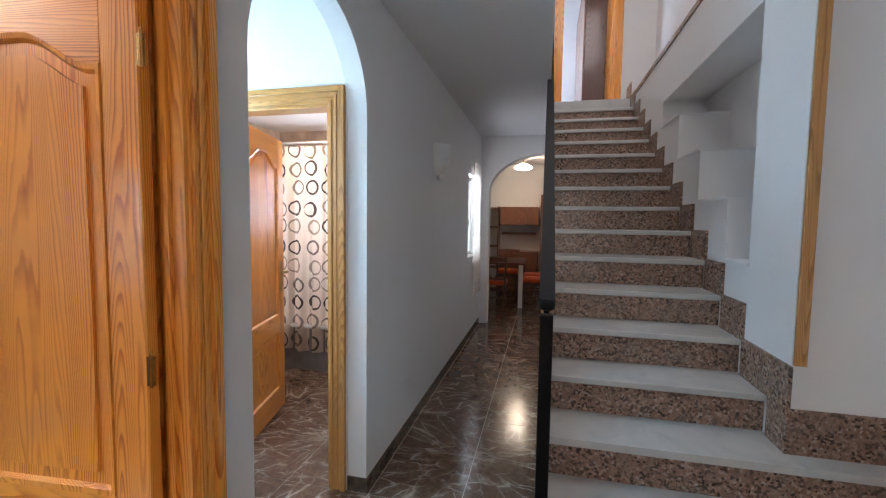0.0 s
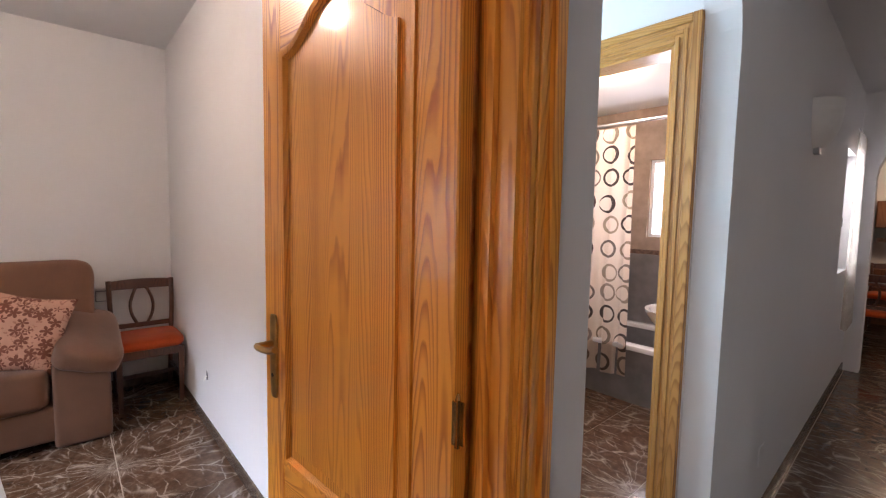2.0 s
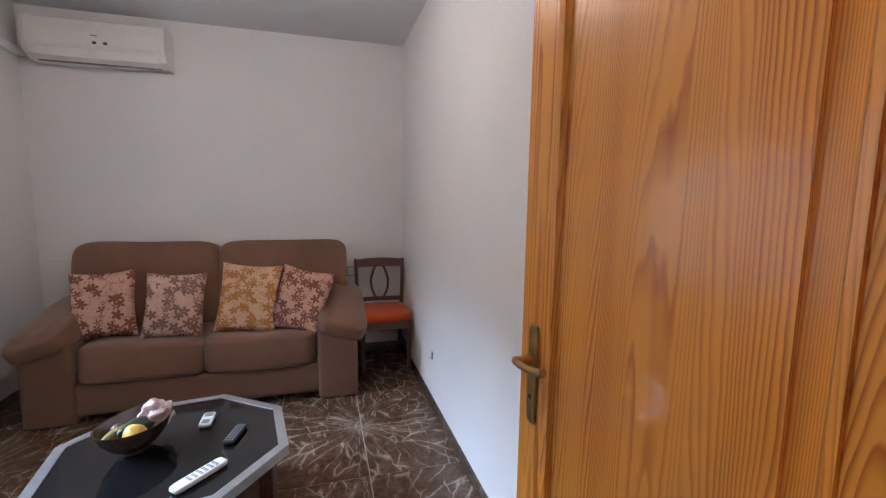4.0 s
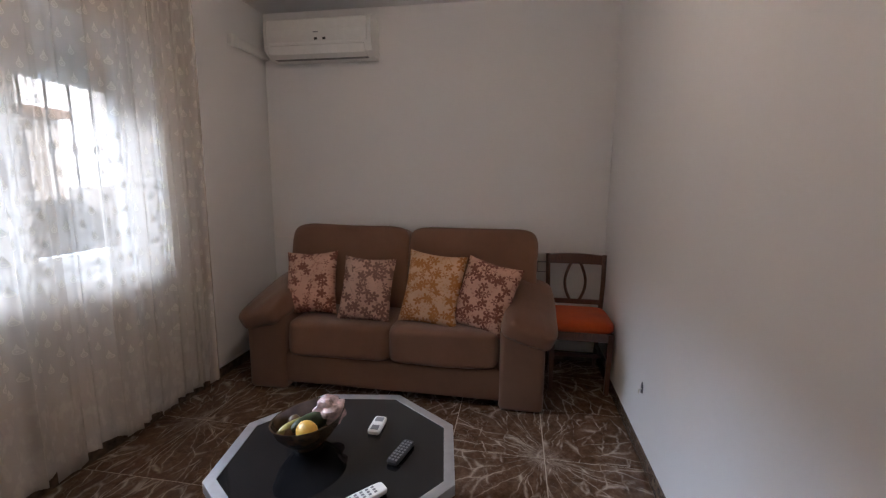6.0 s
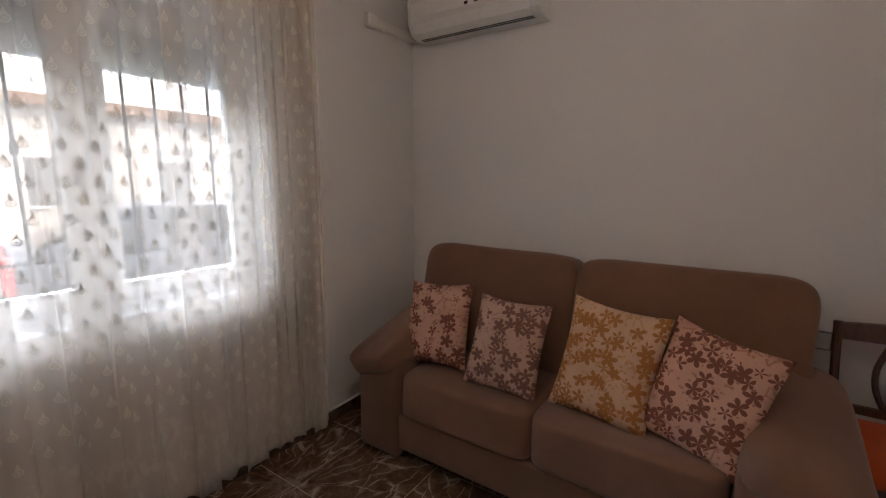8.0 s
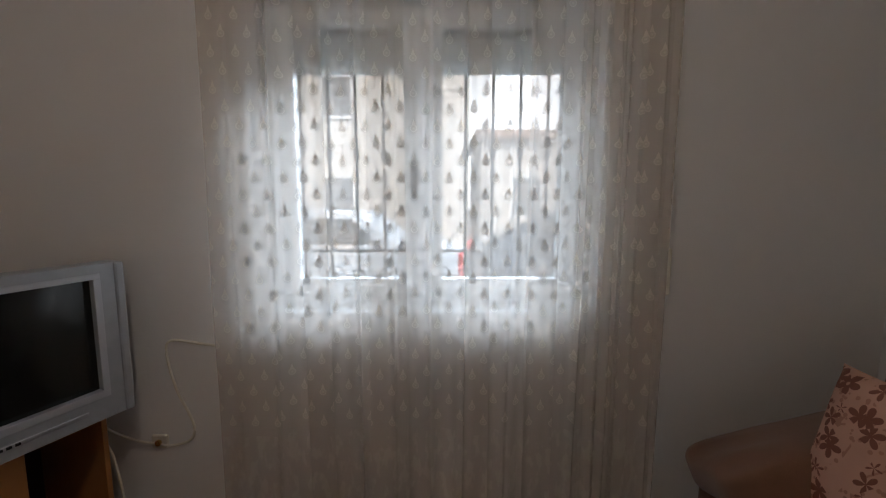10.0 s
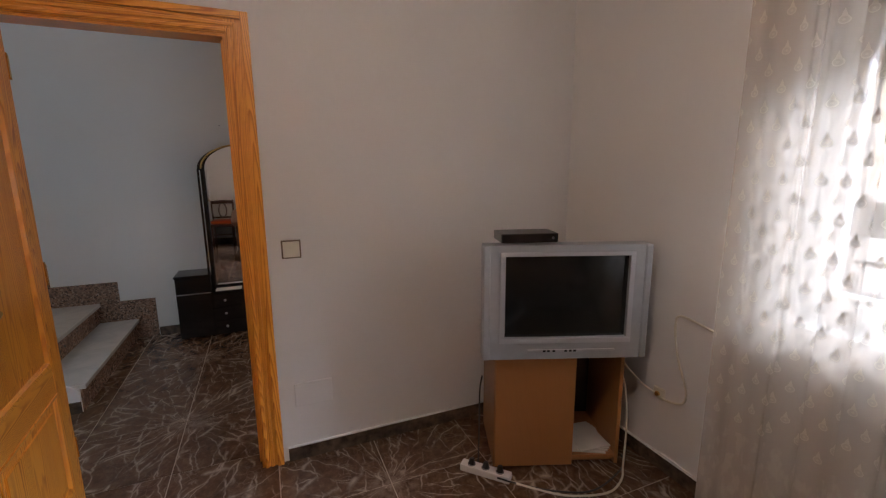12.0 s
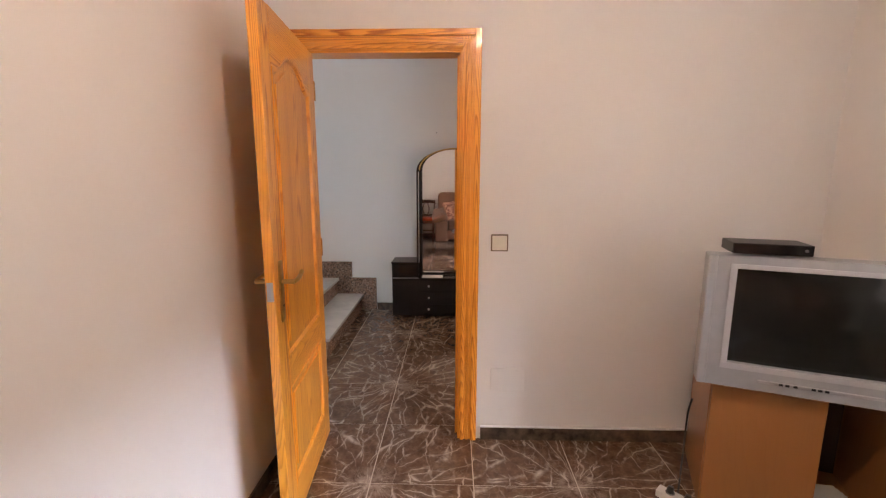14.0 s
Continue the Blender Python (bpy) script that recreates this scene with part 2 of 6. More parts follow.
def floral(name, ground, ink, ink2):
    """Printed cloth: five-petalled flowers scattered on a pale ground."""
    m = Mat(name, 0.85, spec=0.2)
    info = m.n("ObjectInfo")
    sh = m.n("CombineXYZ", X=m.math("MULTIPLY", info.outputs["Random"], 9.0), Y=m.math("MULTIPLY", info.outputs["Random"], 5.0))
    add = m.n("VectorMath", op="ADD")
    m.link(m.coords((1, 1, 0)), add.inputs[0])
    m.link(sh.outputs[0], add.inputs[1])
    v = add.outputs[0]
    vo = m.n("TexVoronoi", Vector=v, Scale=19.0, Randomness=0.9)
    dif = m.n("VectorMath", op="SUBTRACT")
    m.link(v, dif.inputs[0])
    m.link(vo.outputs["Position"], dif.inputs[1])
    sp = m.n("SeparateXYZ", Vector=dif.outputs[0])
    an = m.math("ADD", m.math("ARCTAN2", sp.outputs[1], sp.outputs[0]), m.math("MULTIPLY", m.n("SeparateColor", Color=vo.outputs["Color"]).outputs[0], 6.0))
    petal = m.math("ADD", m.math("MULTIPLY", m.math("ABSOLUTE", m.math("SINE", m.math("MULTIPLY", an, 2.5))), 0.40), 0.25)
    inside = m.math("LESS_THAN", vo.outputs["Distance"], petal)
    heart = m.math("LESS_THAN", vo.outputs["Distance"], 0.1)
    pick = m.math("GREATER_THAN", m.n("SeparateColor", Color=vo.outputs["Color"]).outputs[1], 0.12)
    fl = m.math("MULTIPLY", m.math("SUBTRACT", inside, heart), pick)
    vo2 = m.n("TexVoronoi", Vector=v, Scale=52.0, Randomness=1.0)
    bud = m.math("MULTIPLY", m.math("LESS_THAN", vo2.outputs["Distance"], 0.3), m.math("GREATER_THAN", m.noise(v, 9, 2), 0.45))
    stem = m.math("LESS_THAN", m.n("TexVoronoi", Vector=v, Scale=13.0, feature="DISTANCE_TO_EDGE").outputs["Distance"], 0.03)
    base = m.mix(m.grey(m.noise(v, 7, 3), 0.35, 0.65), ground, tuple(x * 0.86 for x in ground))
    col = m.mix(m.math("MAXIMUM", bud, m.math("MULTIPLY", stem, m.math("GREATER_THAN", m.noise(v, 11, 2), 0.55))), base, ink2)
    col = m.mix(fl, col, ink)
    m.colour(col)
    m.bump(m.noise(m.coords(), 350, 2), 0.15, 0.003)
    return m.m


def sheer(name):
    """Voile with small drop motifs; lets most light through."""
    m = Mat(name, 0.9, spec=0.1)
    v = m.coords()
    sp = m.n("SeparateXYZ", Vector=v)
    row = m.math("MULTIPLY", sp.outputs[2], 17.0)
    shift = m.math("MULTIPLY", m.math("MODULO", m.math("FLOOR", row), 2.0), 0.5)
    fu = m.math("MULTIPLY", m.math("SUBTRACT", m.math("FRACT", m.math("ADD", m.math("MULTIPLY", sp.outputs[0], 12.0), shift)), 0.5), 0.083)
    fv = m.math("MULTIPLY", m.math("SUBTRACT", m.math("FRACT", row), 0.5), 0.059)
    cv = m.math("ADD", fv, 0.009)
    bead = m.math("POWER", m.math("ADD", m.math("MULTIPLY", fu, fu), m.math("MULTIPLY", cv, cv)), 0.5)
    tip = m.math("MULTIPLY", m.math("LESS_THAN", m.math("ABSOLUTE", fu), m.grey(fv, -0.004, 0.024, 0.0085, 0.0)), m.math("GREATER_THAN", fv, -0.005))
    drop = m.math("MAXIMUM", m.math("LESS_THAN", bead, 0.0125), tip)
    hole = m.math("MULTIPLY", m.math("LESS_THAN", bead, 0.0092), m.math("GREATER_THAN", bead, 0.0035))
    motif = m.math("MULTIPLY", m.math("SUBTRACT", drop, m.math("MULTIPLY", hole, 0.75)), m.math("GREATER_THAN", sp.outputs[2], 0.42))
    lace = m.math("MULTIPLY", m.math("LESS_THAN", sp.outputs[2], 0.38), m.grey(m.noise(m.coords((30, 1, 12)), 1.0, 2), 0.5, 0.6))
    dens = m.math("ADD", 0.43, m.math("ADD", m.math("MULTIPLY", motif, 0.36), m.math("MULTIPLY", lace, 0.05)))
    tr = m.n("BsdfTransparent")
    tl = m.n("BsdfTranslucent")
    df = m.n("BsdfDiffuse")
    for nd, c in ((tl, (0.82, 0.80, 0.76)), (df, (0.80, 0.77, 0.72))):
        nd.inputs["Color"].default_value = (*c, 1)
    tint = m.mix(motif, (0.80, 0.74, 0.66), (0.56, 0.505, 0.435))
    m.link(tint, tl.inputs["Color"])
    m.link(tint, df.inputs["Color"])
    ms = m.t.nodes.new("ShaderNodeMixShader")
    m.link(m.math("ADD", 0.75, m.math("MULTIPLY", motif, 0.22)), ms.inputs[0])
    m.link(tl.outputs[0], ms.inputs[1])
    m.link(df.outputs[0], ms.inputs[2])
    mx = m.t.nodes.new("ShaderNodeMixShader")
    m.link(dens, mx.inputs[0])
    m.link(tr.outputs[0], mx.inputs[1])
    m.link(ms.outputs[0], mx.inputs[2])
    m.link(mx.outputs[0], m.t.nodes["Material Output"].inputs[0])
    return m.m


def glow(name, c, strength):
    m = Mat(name)
    m.colour(c)
    m.b.inputs["Emission Color"].default_value = (*c, 1)
    m.b.inputs["Emission Strength"].default_value = strength
    return m.m


def clear_glass(name, tint=(0.95, 0.98, 0.97)):
    m = Mat(name, 0.02)
    tr, gl = m.n("BsdfTransparent"), m.n("BsdfGlossy")
    tr.inputs[0].default_value = (*tint, 1)
    gl.inputs["Roughness"].default_value = 0.02
    fr = m.n("Fresnel", IOR=1.45)
    mx = m.t.nodes.new("ShaderNodeMixShader")
    m.link(fr.outputs[0], mx.inputs[0])
    m.link(tr.outputs[0], mx.inputs[1])
    m.link(gl.outputs[0], mx.inputs[2])
    m.link(mx.outputs[0], m.t.nodes["Material Output"].inputs[0])
    return m.m


def frosted(name, c):
    """Ground glass: passes light on, scattered."""
    m = Mat(name, 0.5)
    tl, df = m.n("BsdfTranslucent"), m.n("BsdfDiffuse")
    tl.inputs["Color"].default_value = df.inputs["Color"].default_value = (*c, 1)
    mx = m.t.nodes.new("ShaderNodeMixShader")
    m.link(m.grey(m.noise(m.coords(), 60, 3), 0.3, 0.7, 0.35, 0.5), mx.inputs[0])
    m.link(tl.outputs[0], mx.inputs[1])
    m.link(df.outputs[0], mx.inputs[2])
    m.link(mx.outputs[0], m.t.nodes["Material Output"].inputs[0])
    return m.m


WALL = plaster("white_plaster", (0.80, 0.79, 0.78))
CEIL = plaster("ceiling_plaster", (0.78, 0.78, 0.78))
TILE = tile_floor("brown_veined_tile")
GROUT = plain("beige_grout", (0.46, 0.38, 0.30), 0.9)
SKIRT = plain("dark_tile_skirting", (0.10, 0.07, 0.05), 0.25, vary=0.6, scale=18)
PINE = wood("honey_pine", (0.96, 0.42, 0.058), (0.58, 0.155, 0.012), 0.34, 8.0)
PINE_H = wood("honey_pine_across", (0.96, 0.42, 0.058), (0.58, 0.155, 0.012), 0.34, 8.0, axis="y")
PINE_X = wood("honey_pine_along_x", (0.96, 0.42, 0.058), (0.58, 0.155, 0.012), 0.34, 8.0, axis="x")
OAK = wood("golden_grained_trim", (0.56, 0.28, 0.075), (0.36, 0.15, 0.03), 0.3)
OAK_X = wood("golden_grained_trim_across", (0.56, 0.28, 0.075), (0.36, 0.15, 0.03), 0.3, axis="x")
GRANITE = granite("pink_brown_granite")
MARBLE = marble("white_marble")
BRASS = plain("brass", (0.72, 0.48, 0.19), 0.24, 1.0, 0.15, 30)
BRASS_OLD = plain("aged_brass", (0.50, 0.33, 0.13), 0.3, 1.0, 0.2, 30)
IRON = plain("black_iron", (0.005, 0.005, 0.006), 0.5, 0.0, 0.3, 40)
IRON.node_tree.nodes["Principled BSDF"].inputs["Specular IOR Level"].default_value = 0.15
GOLD = plain("gilt_iron", (0.27, 0.175, 0.05), 0.45, 0.7, 0.25, 40)
SOFA = fabric("brown_microfibre", (0.21, 0.105, 0.062), 0.14, 420, 0.62, 0.25)
SOFA_D = fabric("brown_microfibre_base", (0.19, 0.10, 0.062), 0.12, 420, 0.7, 0.2)
DARKWOOD = wood("dark_mahogany", (0.10, 0.035, 0.018), (0.045, 0.014, 0.008), 0.3, ring=6)
ORANGE = fabric("orange_velvet", (0.58, 0.085, 0.012), 0.25, 300, 0.7, 0.15)
BLACKGLASS = plain("black_glass", (0.008, 0.008, 0.009), 0.06, 0, 0.1, 3, 0)
CHROME = plain("brushed_metal_rim", (0.52, 0.53, 0.55), 0.28, 0.8, 0.08, 30)
WHITE_P = plain("white_plastic", (0.78, 0.77, 0.74), 0.35, 0, 0.03, 20, 0.02)
CREAM_P = plain("cream_plastic", (0.70, 0.66, 0.56), 0.4, 0, 0.05, 20, 0.02)
BLACK_P = plain("black_plastic", (0.014, 0.014, 0.016), 0.35, 0, 0.2, 30, 0.05)
GREY_P = plain("grey_plastic", (0.2, 0.2, 0.21), 0.4, 0, 0.1, 30, 0.02)
SILVER_P = plain("silver_tv_plastic", (0.40, 0.42, 0.45), 0.38, 0.25, 0.05, 20, 0.02)
TV_PALE = plain("pale_silver_plastic", (0.52, 0.54, 0.57), 0.34, 0.25, 0.04, 20, 0.02)
SCREEN = plain("dark_crt_glass", (0.012, 0.013, 0.013), 0.14, 0, 0.1, 3, 0)
BEECH = wood("orange_beech_laminate", (0.42, 0.18, 0.06), (0.34, 0.135, 0.042), 0.4, ring=4, contrast=0.15)
# brown darkened to carry the shade inside the television stand
SHADED_IN = plain("shaded_brown_inside", (0.05, 0.025, 0.015), 0.6)
PAPER = plain("paper", (0.72, 0.71, 0.68), 0.8, 0, 0.05)
LACQUER = plain("black_lacquer", (0.012, 0.011, 0.012), 0.18, 0, 0.2, 12, 0.02)
MIRROR = plain("mirror", (0.9, 0.9, 0.9), 0.02, 1.0, 0.0, 3, 0)
PVC = plain("white_pvc", (0.80, 0.82, 0.83), 0.3, 0, 0.03, 12, 0.02)
SHEER = sheer("sheer_voile")
GLASS = clear_glass("window_glass")
CLOTH_W = fabric("white_net", (0.78, 0.78, 0.77), 0.05)
FLOR_BROWN = floral("pink_cloth_brown_flowers", (0.60, 0.34, 0.25), (0.20, 0.075, 0.05), (0.40, 0.20, 0.14))
FLOR_MAUVE = floral("beige_cloth_mauve_flowers", (0.56, 0.35, 0.27), (0.20, 0.105, 0.08), (0.38, 0.23, 0.18))
FLOR_OCHRE = floral("cream_cloth_ochre_flowers", (0.64, 0.41, 0.27), (0.40, 0.17, 0.05), (0.52, 0.28, 0.14))
CERAMIC = plain("white_ceramic", (0.82, 0.81, 0.79), 0.12, 0, 0.02, 9, 0)
BATHTILE = plain("beige_bath_tile", (0.42, 0.32, 0.25), 0.25, 0, 0.2, 7, 0.03)
BATHGREY = plain("grey_bath_tile", (0.20, 0.19, 0.19), 0.3, 0, 0.2, 7, 0.03)

# ---- mesh helpers ----


def box(bm, x0, x1, y0, y1, z0, z1, bevel=0.0, seg=2):
    c = bmesh.ops.create_cube(bm, size=1.0, matrix=Matrix.Translation(((x0 + x1) / 2, (y0 + y1) / 2, (z0 + z1) / 2)) @ Matrix.Diagonal((abs(x1 - x0), abs(y1 - y0), abs(z1 - z0), 1)))
    if bevel:
        es = {e for v in c["verts"] for e in v.link_edges}
        bmesh.ops.bevel(bm, geom=list(es), offset=bevel, segments=seg, affect="EDGES", profile=0.5)
    return bm


def boxes(*specs, bevel=0.0):
    bm = bmesh.new()
    for s in specs:
        box(bm, *s, bevel=bevel)
    return bm


def prism(bm, pts, axis, a0, a1):
    """Extrude a flat outline. axis 'x': pts are (y, z); 'y': (x, z); 'z': (x, y)."""
    def p(u, v, a):
        return {"x": (a, u, v), "y": (u, a, v), "z": (u, v, a)}[axis]
    lo = [bm.verts.new(p(u, v, a0)) for u, v in pts]
    hi = [bm.verts.new(p(u, v, a1)) for u, v in pts]
    bm.faces.new(lo)
    bm.faces.new(hi[::-1])
    n = len(pts)
    for i in range(n):
        bm.faces.new((lo[i], lo[(i + 1) % n], hi[(i + 1) % n], hi[i]))
    bmesh.ops.recalc_face_normals(bm, faces=bm.faces[:])
    return bm


def cyl(bm, p0, p1, r0, r1=None, n=16):
    p0, p1 = Vector(p0), Vector(p1)
    d = p1 - p0
    m = Matrix.Translation((p0 + p1) / 2) @ d.to_track_quat("Z", "Y").to_matrix().to_4x4()
    bmesh.ops.create_cone(bm, cap_ends=True, segments=n, radius1=r0, radius2=r0 if r1 is None else r1, depth=d.length, matrix=m)
    return bm


def tube(bm, pts, r, n=8):
    """A smooth cord through pts."""
    pts = [Vector(p) for p in pts]
    path = []
    for i in range(len(pts) - 1):
        a, b, c, d = pts[max(i - 1, 0)], pts[i], pts[i + 1], pts[min(i + 2, len(pts) - 1)]
        for k in range(6):
            t = k / 6
            path.append(0.5 * (2 * b + (c - a) * t + (2 * a - 5 * b + 4 * c - d) * t * t + (3 * b - a - 3 * c + d) * t ** 3))
    path.append(pts[-1])
    rings = []
    for i, p in enumerate(path):
        d = (path[min(i + 1, len(path) - 1)] - path[max(i - 1, 0)]).normalized()
        q = d.to_track_quat("Z", "Y")
        rings.append([bm.verts.new(p + q @ Vector((r * math.cos(a), r * math.sin(a), 0))) for a in [2 * math.pi * k / n for k in range(n)]])
    for a, b in zip(rings, rings[1:]):
        for k in range(n):
            bm.faces.new((a[k], a[(k + 1) % n], b[(k + 1) % n], b[k]))
    bm.faces.new(rings[0][::-1])
    bm.faces.new(rings[-1])
    return bm


def lathe(bm, prof, n=28, c=(0, 0, 0)):
    rings = []
    for r, z in prof:
        rings.append([bm.verts.new((c[0] + r * math.cos(2 * math.pi * k / n), c[1] + r * math.sin(2 * math.pi * k / n), c[2] + z)) for k in range(n)])
    for a, b in zip(rings, rings[1:]):
        for k in range(n):
            bm.faces.new((a[k], a[(k + 1) % n], b[(k + 1) % n], b[k]))
    return bm


def soft(bm, c, s, e1=0.35, e2=0.35, n=28, m=None, wob=0.0, freq=6.0):
    """A plump rounded box: superellipsoid with half sizes s about c."""
    def f(w, e):
        return math.copysign(abs(w) ** e, w)
    rows = []
    for i in range(n // 2 + 1):
        v = -math.pi / 2 + math.pi * i / (n // 2)
        row = []
        for k in range(n):
            u = 2 * math.pi * k / n
            p = Vector((s[0] * f(math.cos(v), e1) * f(math.cos(u), e2), s[1] * f(math.cos(v), e1) * f(math.sin(u), e2), s[2] * f(math.sin(v), e1)))
            if wob:
                q = p + Vector(c)
                p += p.normalized() * wob * noise.noise(q * freq)
            p = (m @ p if m else p) + Vector(c)
            row.append(bm.verts.new(p))
        rows.append(row)
    for a, b in zip(rows, rows[1:]):
        for k in range(n):
            bm.faces.new((a[k], a[(k + 1) % n], b[(k + 1) % n], b[k]))
    bmesh.ops.remove_doubles(bm, verts=bm.verts[:], dist=0.0004)
    return bm


def mesh(name, bm, material, smooth=False):
    me = bpy.data.meshes.new(name)
    bmesh.ops.recalc_face_normals(bm, faces=bm.faces[:])
    bm.to_mesh(me)
    bm.free()
    for mt in (material if isinstance(material, (list, tuple)) else [material]):
        me.materials.append(mt)
    if smooth:
        for p in me.polygons:
            p.use_smooth = True
        me.set_sharp_from_angle(angle=radians(40))
    return me


def part(name, bm, material, parent, label="", smooth=False):
    ob = new(name, mesh(name, bm, material, smooth))
    ob.parent = parent
    if label:
        ob["label"] = label
    return ob


def solid(name, bm, material, label, category="", kind="", smooth=False, group="", at=None):
    ob = new(name, mesh(name, bm, material, smooth))
    if at is not None:
        ob.matrix_world = at
    return tagged(ob, label, category, group, kind)


def thing(name, at, label, category, group="", kind=""):
    ob = new(name)
    ob.empty_display_size = 0.1
    ob.matrix_world = at if isinstance(at, Matrix) else pose(*at)
    return tagged(ob, label, category, group, kind)


def wall_rects(a0, a1, z0, z1, holes):
    """Rectangles that leave the holes (a, b, za, zb) open; holes in order along the wall."""
    out, a = [], a0
    for h0, h1, hz0, hz1 in holes:
        if h0 > a:
            out.append((a, h0, z0, z1))
        if hz0 > z0:
            out.append((h0, h1, z0, hz0))
        if hz1 < z1:
            out.append((h0, h1, hz1, z1))
        a = h1
    if a < a1:
        out.append((a, a1, z0, z1))
    return out


def wall_y(name, y0, y1, x0, x1, z0, z1, holes=(), material=None, label="white plastered wall"):
    bm = bmesh.new()
    for a, b, c, d in wall_rects(x0, x1, z0, z1, holes):
        box(bm, a, b, y0, y1, c, d)
    return solid(name, bm, material or WALL, label, "wall", "structure")


def wall_x(name, x0, x1, y0, y1, z0, z1, holes=(), material=None, label="white plastered wall"):
    bm = bmesh.new()
    for a, b, c, d in wall_rects(y0, y1, z0, z1, holes):
        box(bm, x0, x1, a, b, c, d)
    return solid(name, bm, material or WALL, label, "wall", "structure")


def arch_outline(a0, a1, ztop, o0, o1, spring, rise, n=20):
    """Outline of a wall piece from a0 to a1 with an arched doorway o0 to o1."""
    pts = [(a0, 0), (o0, 0), (o0, spring)]
    mid, hw = (o0 + o1) / 2, (o1 - o0) / 2
    for k in range(1, n):
        t = math.pi * (1 - k / n)
        pts.append((mid + hw * math.cos(t), spring + rise * math.sin(t)))
    pts += [(o1, spring), (o1, 0), (a1, 0), (a1, ztop), (a0, ztop)]
    return pts


# ---- structure: living room ----
WX0, WX1, WZ0, WZ1 = -3.38, -2.06, 0.90, 2.14
wall_x("wall_west", XW - 0.15, XW, YS - 0.2, YN + 0.08, 0, ZC)
wall_y("wall_south", YS - 0.28, YS, XW, XE + 0.1, 0, ZC, [(WX0, WX1, WZ0, WZ1)])
wall_y("wall_north", YN, YN + 0.08, XW, XE, 0, ZC)
wall_x("wall_east_living", XE, XH, YS, 1.56, 0, ZC + 0.02, [(DY0, DY1, 0, DZ)])
solid("ceiling_living", boxes((XW - 0.15, XE, YS - 0.28, YN + 0.08, ZC, ZC + 0.15)), CEIL, "white plastered ceiling", "ceiling", "structure")

# ---- structure: hall and stairwell ----
ARCH0, ARCH1 = 1.60, 2.485
bm = prism(bmesh.new(), arch_outline(1.56, 2.57, HC + 0.05, ARCH0, ARCH1, 1.96, 0.42), "x", -0.905, XH)
solid("wall_arch_vestibule", bm, WALL, "white plastered wall with a round arch", "wall", "structure")
HW = (5.45, 6.05, 1.0, 2.0)
wall_x("wall_west_hall", -0.98, XH, 2.57, YE, 0, HC + 0.05, [HW])
bm = prism(bmesh.new(), arch_outline(XH - 0.18, XR, HC + 0.05, -0.68, 0.92, 1.84, 0.52), "y", YE, YE + 0.2)
solid("wall_arch_dining", bm, WALL, "white plastered wall with a flat arch to the dining room", "wall", "structure")
solid("ceiling_hall", boxes((XH - 0.2, XS + 0.03, YS - 0.2, YE + 0.2, HC, HC + 0.33)), CEIL, "white plastered hall ceiling", "ceiling", "structure")
solid("ceiling_entrance", boxes((XS + 0.03, XR + 0.2, YS - 0.2, 1.3, HC, HC + 0.33)), CEIL, "white plastered ceiling", "ceiling", "structure")
wall_y("wall_south_hall", YS - 0.2, YS, XE + 0.1, XR + 0.2, 0, HC, [(-0.15, 0.85, 0, 2.1)])
wall_x("wall_east_hall", XR, XR + 0.2, YS, 2.41, 0, 5.6)
wall_x("wall_east_stairs", XR, XR + 0.2, 2.41, 9.0, 0, 5.6)
# the opening is assumed, out of view, and only holds the upper room's lamp
wall_x("wall_west_upper", XH - 0.2, XH, 0.9, YE + 3, HC + 0.33, 5.6, [(7.2, 8.2, 3.7, 4.9)])
wall_y("wall_south_upper", 1.1, 1.3, XH - 0.2, XR + 0.2, HC + 0.33, 5.6)
solid("ceiling_upper", boxes((XH - 0.2, XR + 0.2, 1.1, 9.0, 5.6, 5.75)), CEIL, "white plastered upper ceiling", "ceiling", "structure")
# pier beside the stairs, and the stepped parapet that climbs behind it
solid("stair_pier", boxes((1.06, XR, 2.41, 2.83, 0, 5.6)), WALL, "white plastered pier beside the stairs", "wall", "structure")
parapet = thing("stepped_parapet", (1.06, 2.83, 0), "white stepped parapet wall climbing beside the stairs", "wall", kind="structure")
steps = [(2.83, 3.12, 1.24), (3.12, 3.60, 1.586), (3.60, 4.10, 1.92), (4.10, 4.60, 2.27), (4.60, 6.2, 2.499)]
for y0, y1, z in steps:
    block = part("block", box(bmesh.new(), 0, XR - 1.06, y0 - 2.83, y1 - 2.83, 0, z), WALL, parapet)
    if z < 2.4:
        part("coping", box(bmesh.new(), -0.015, XR - 1.06, y0 - 0.012 - 2.83, y1 - 2.83, z + 0.0005, z + 0.014), WALL, block)
solid("gallery_slab", boxes((1.06, XR, 2.83, 6.2, 2.50, 2.92)), WALL, "white edge of the upper floor slab beside the stairs", "wall", "structure")
solid("gallery_capping", boxes((1.045, XR, 2.83, 6.2, 2.921, 2.955)), GRANITE, "dark granite capping along the upper floor edge", "trim", "structure")
# string wall under the stairs
bm = prism(bmesh.new(), [(1.61, 0), (1.61, 0.14), (1.87, 0.315), (4.06, 1.64), (4.06, 0)], "x", 0.085, 0.0995)
solid("stair_string_wall", bm, WALL, "white plastered wall under the stairs", "wall", "structure")
bm = prism(bmesh.new(), [(4.06, 1.30), (4.06, 1.42), (6.0, 2.65), (6.389, 2.79), (6.389, 2.70), (6.1, 2.59)], "x", 0.101, 1.045)
solid("stair_soffit", bm, WALL, "white sloping underside of the stairs", "wall", "structure")
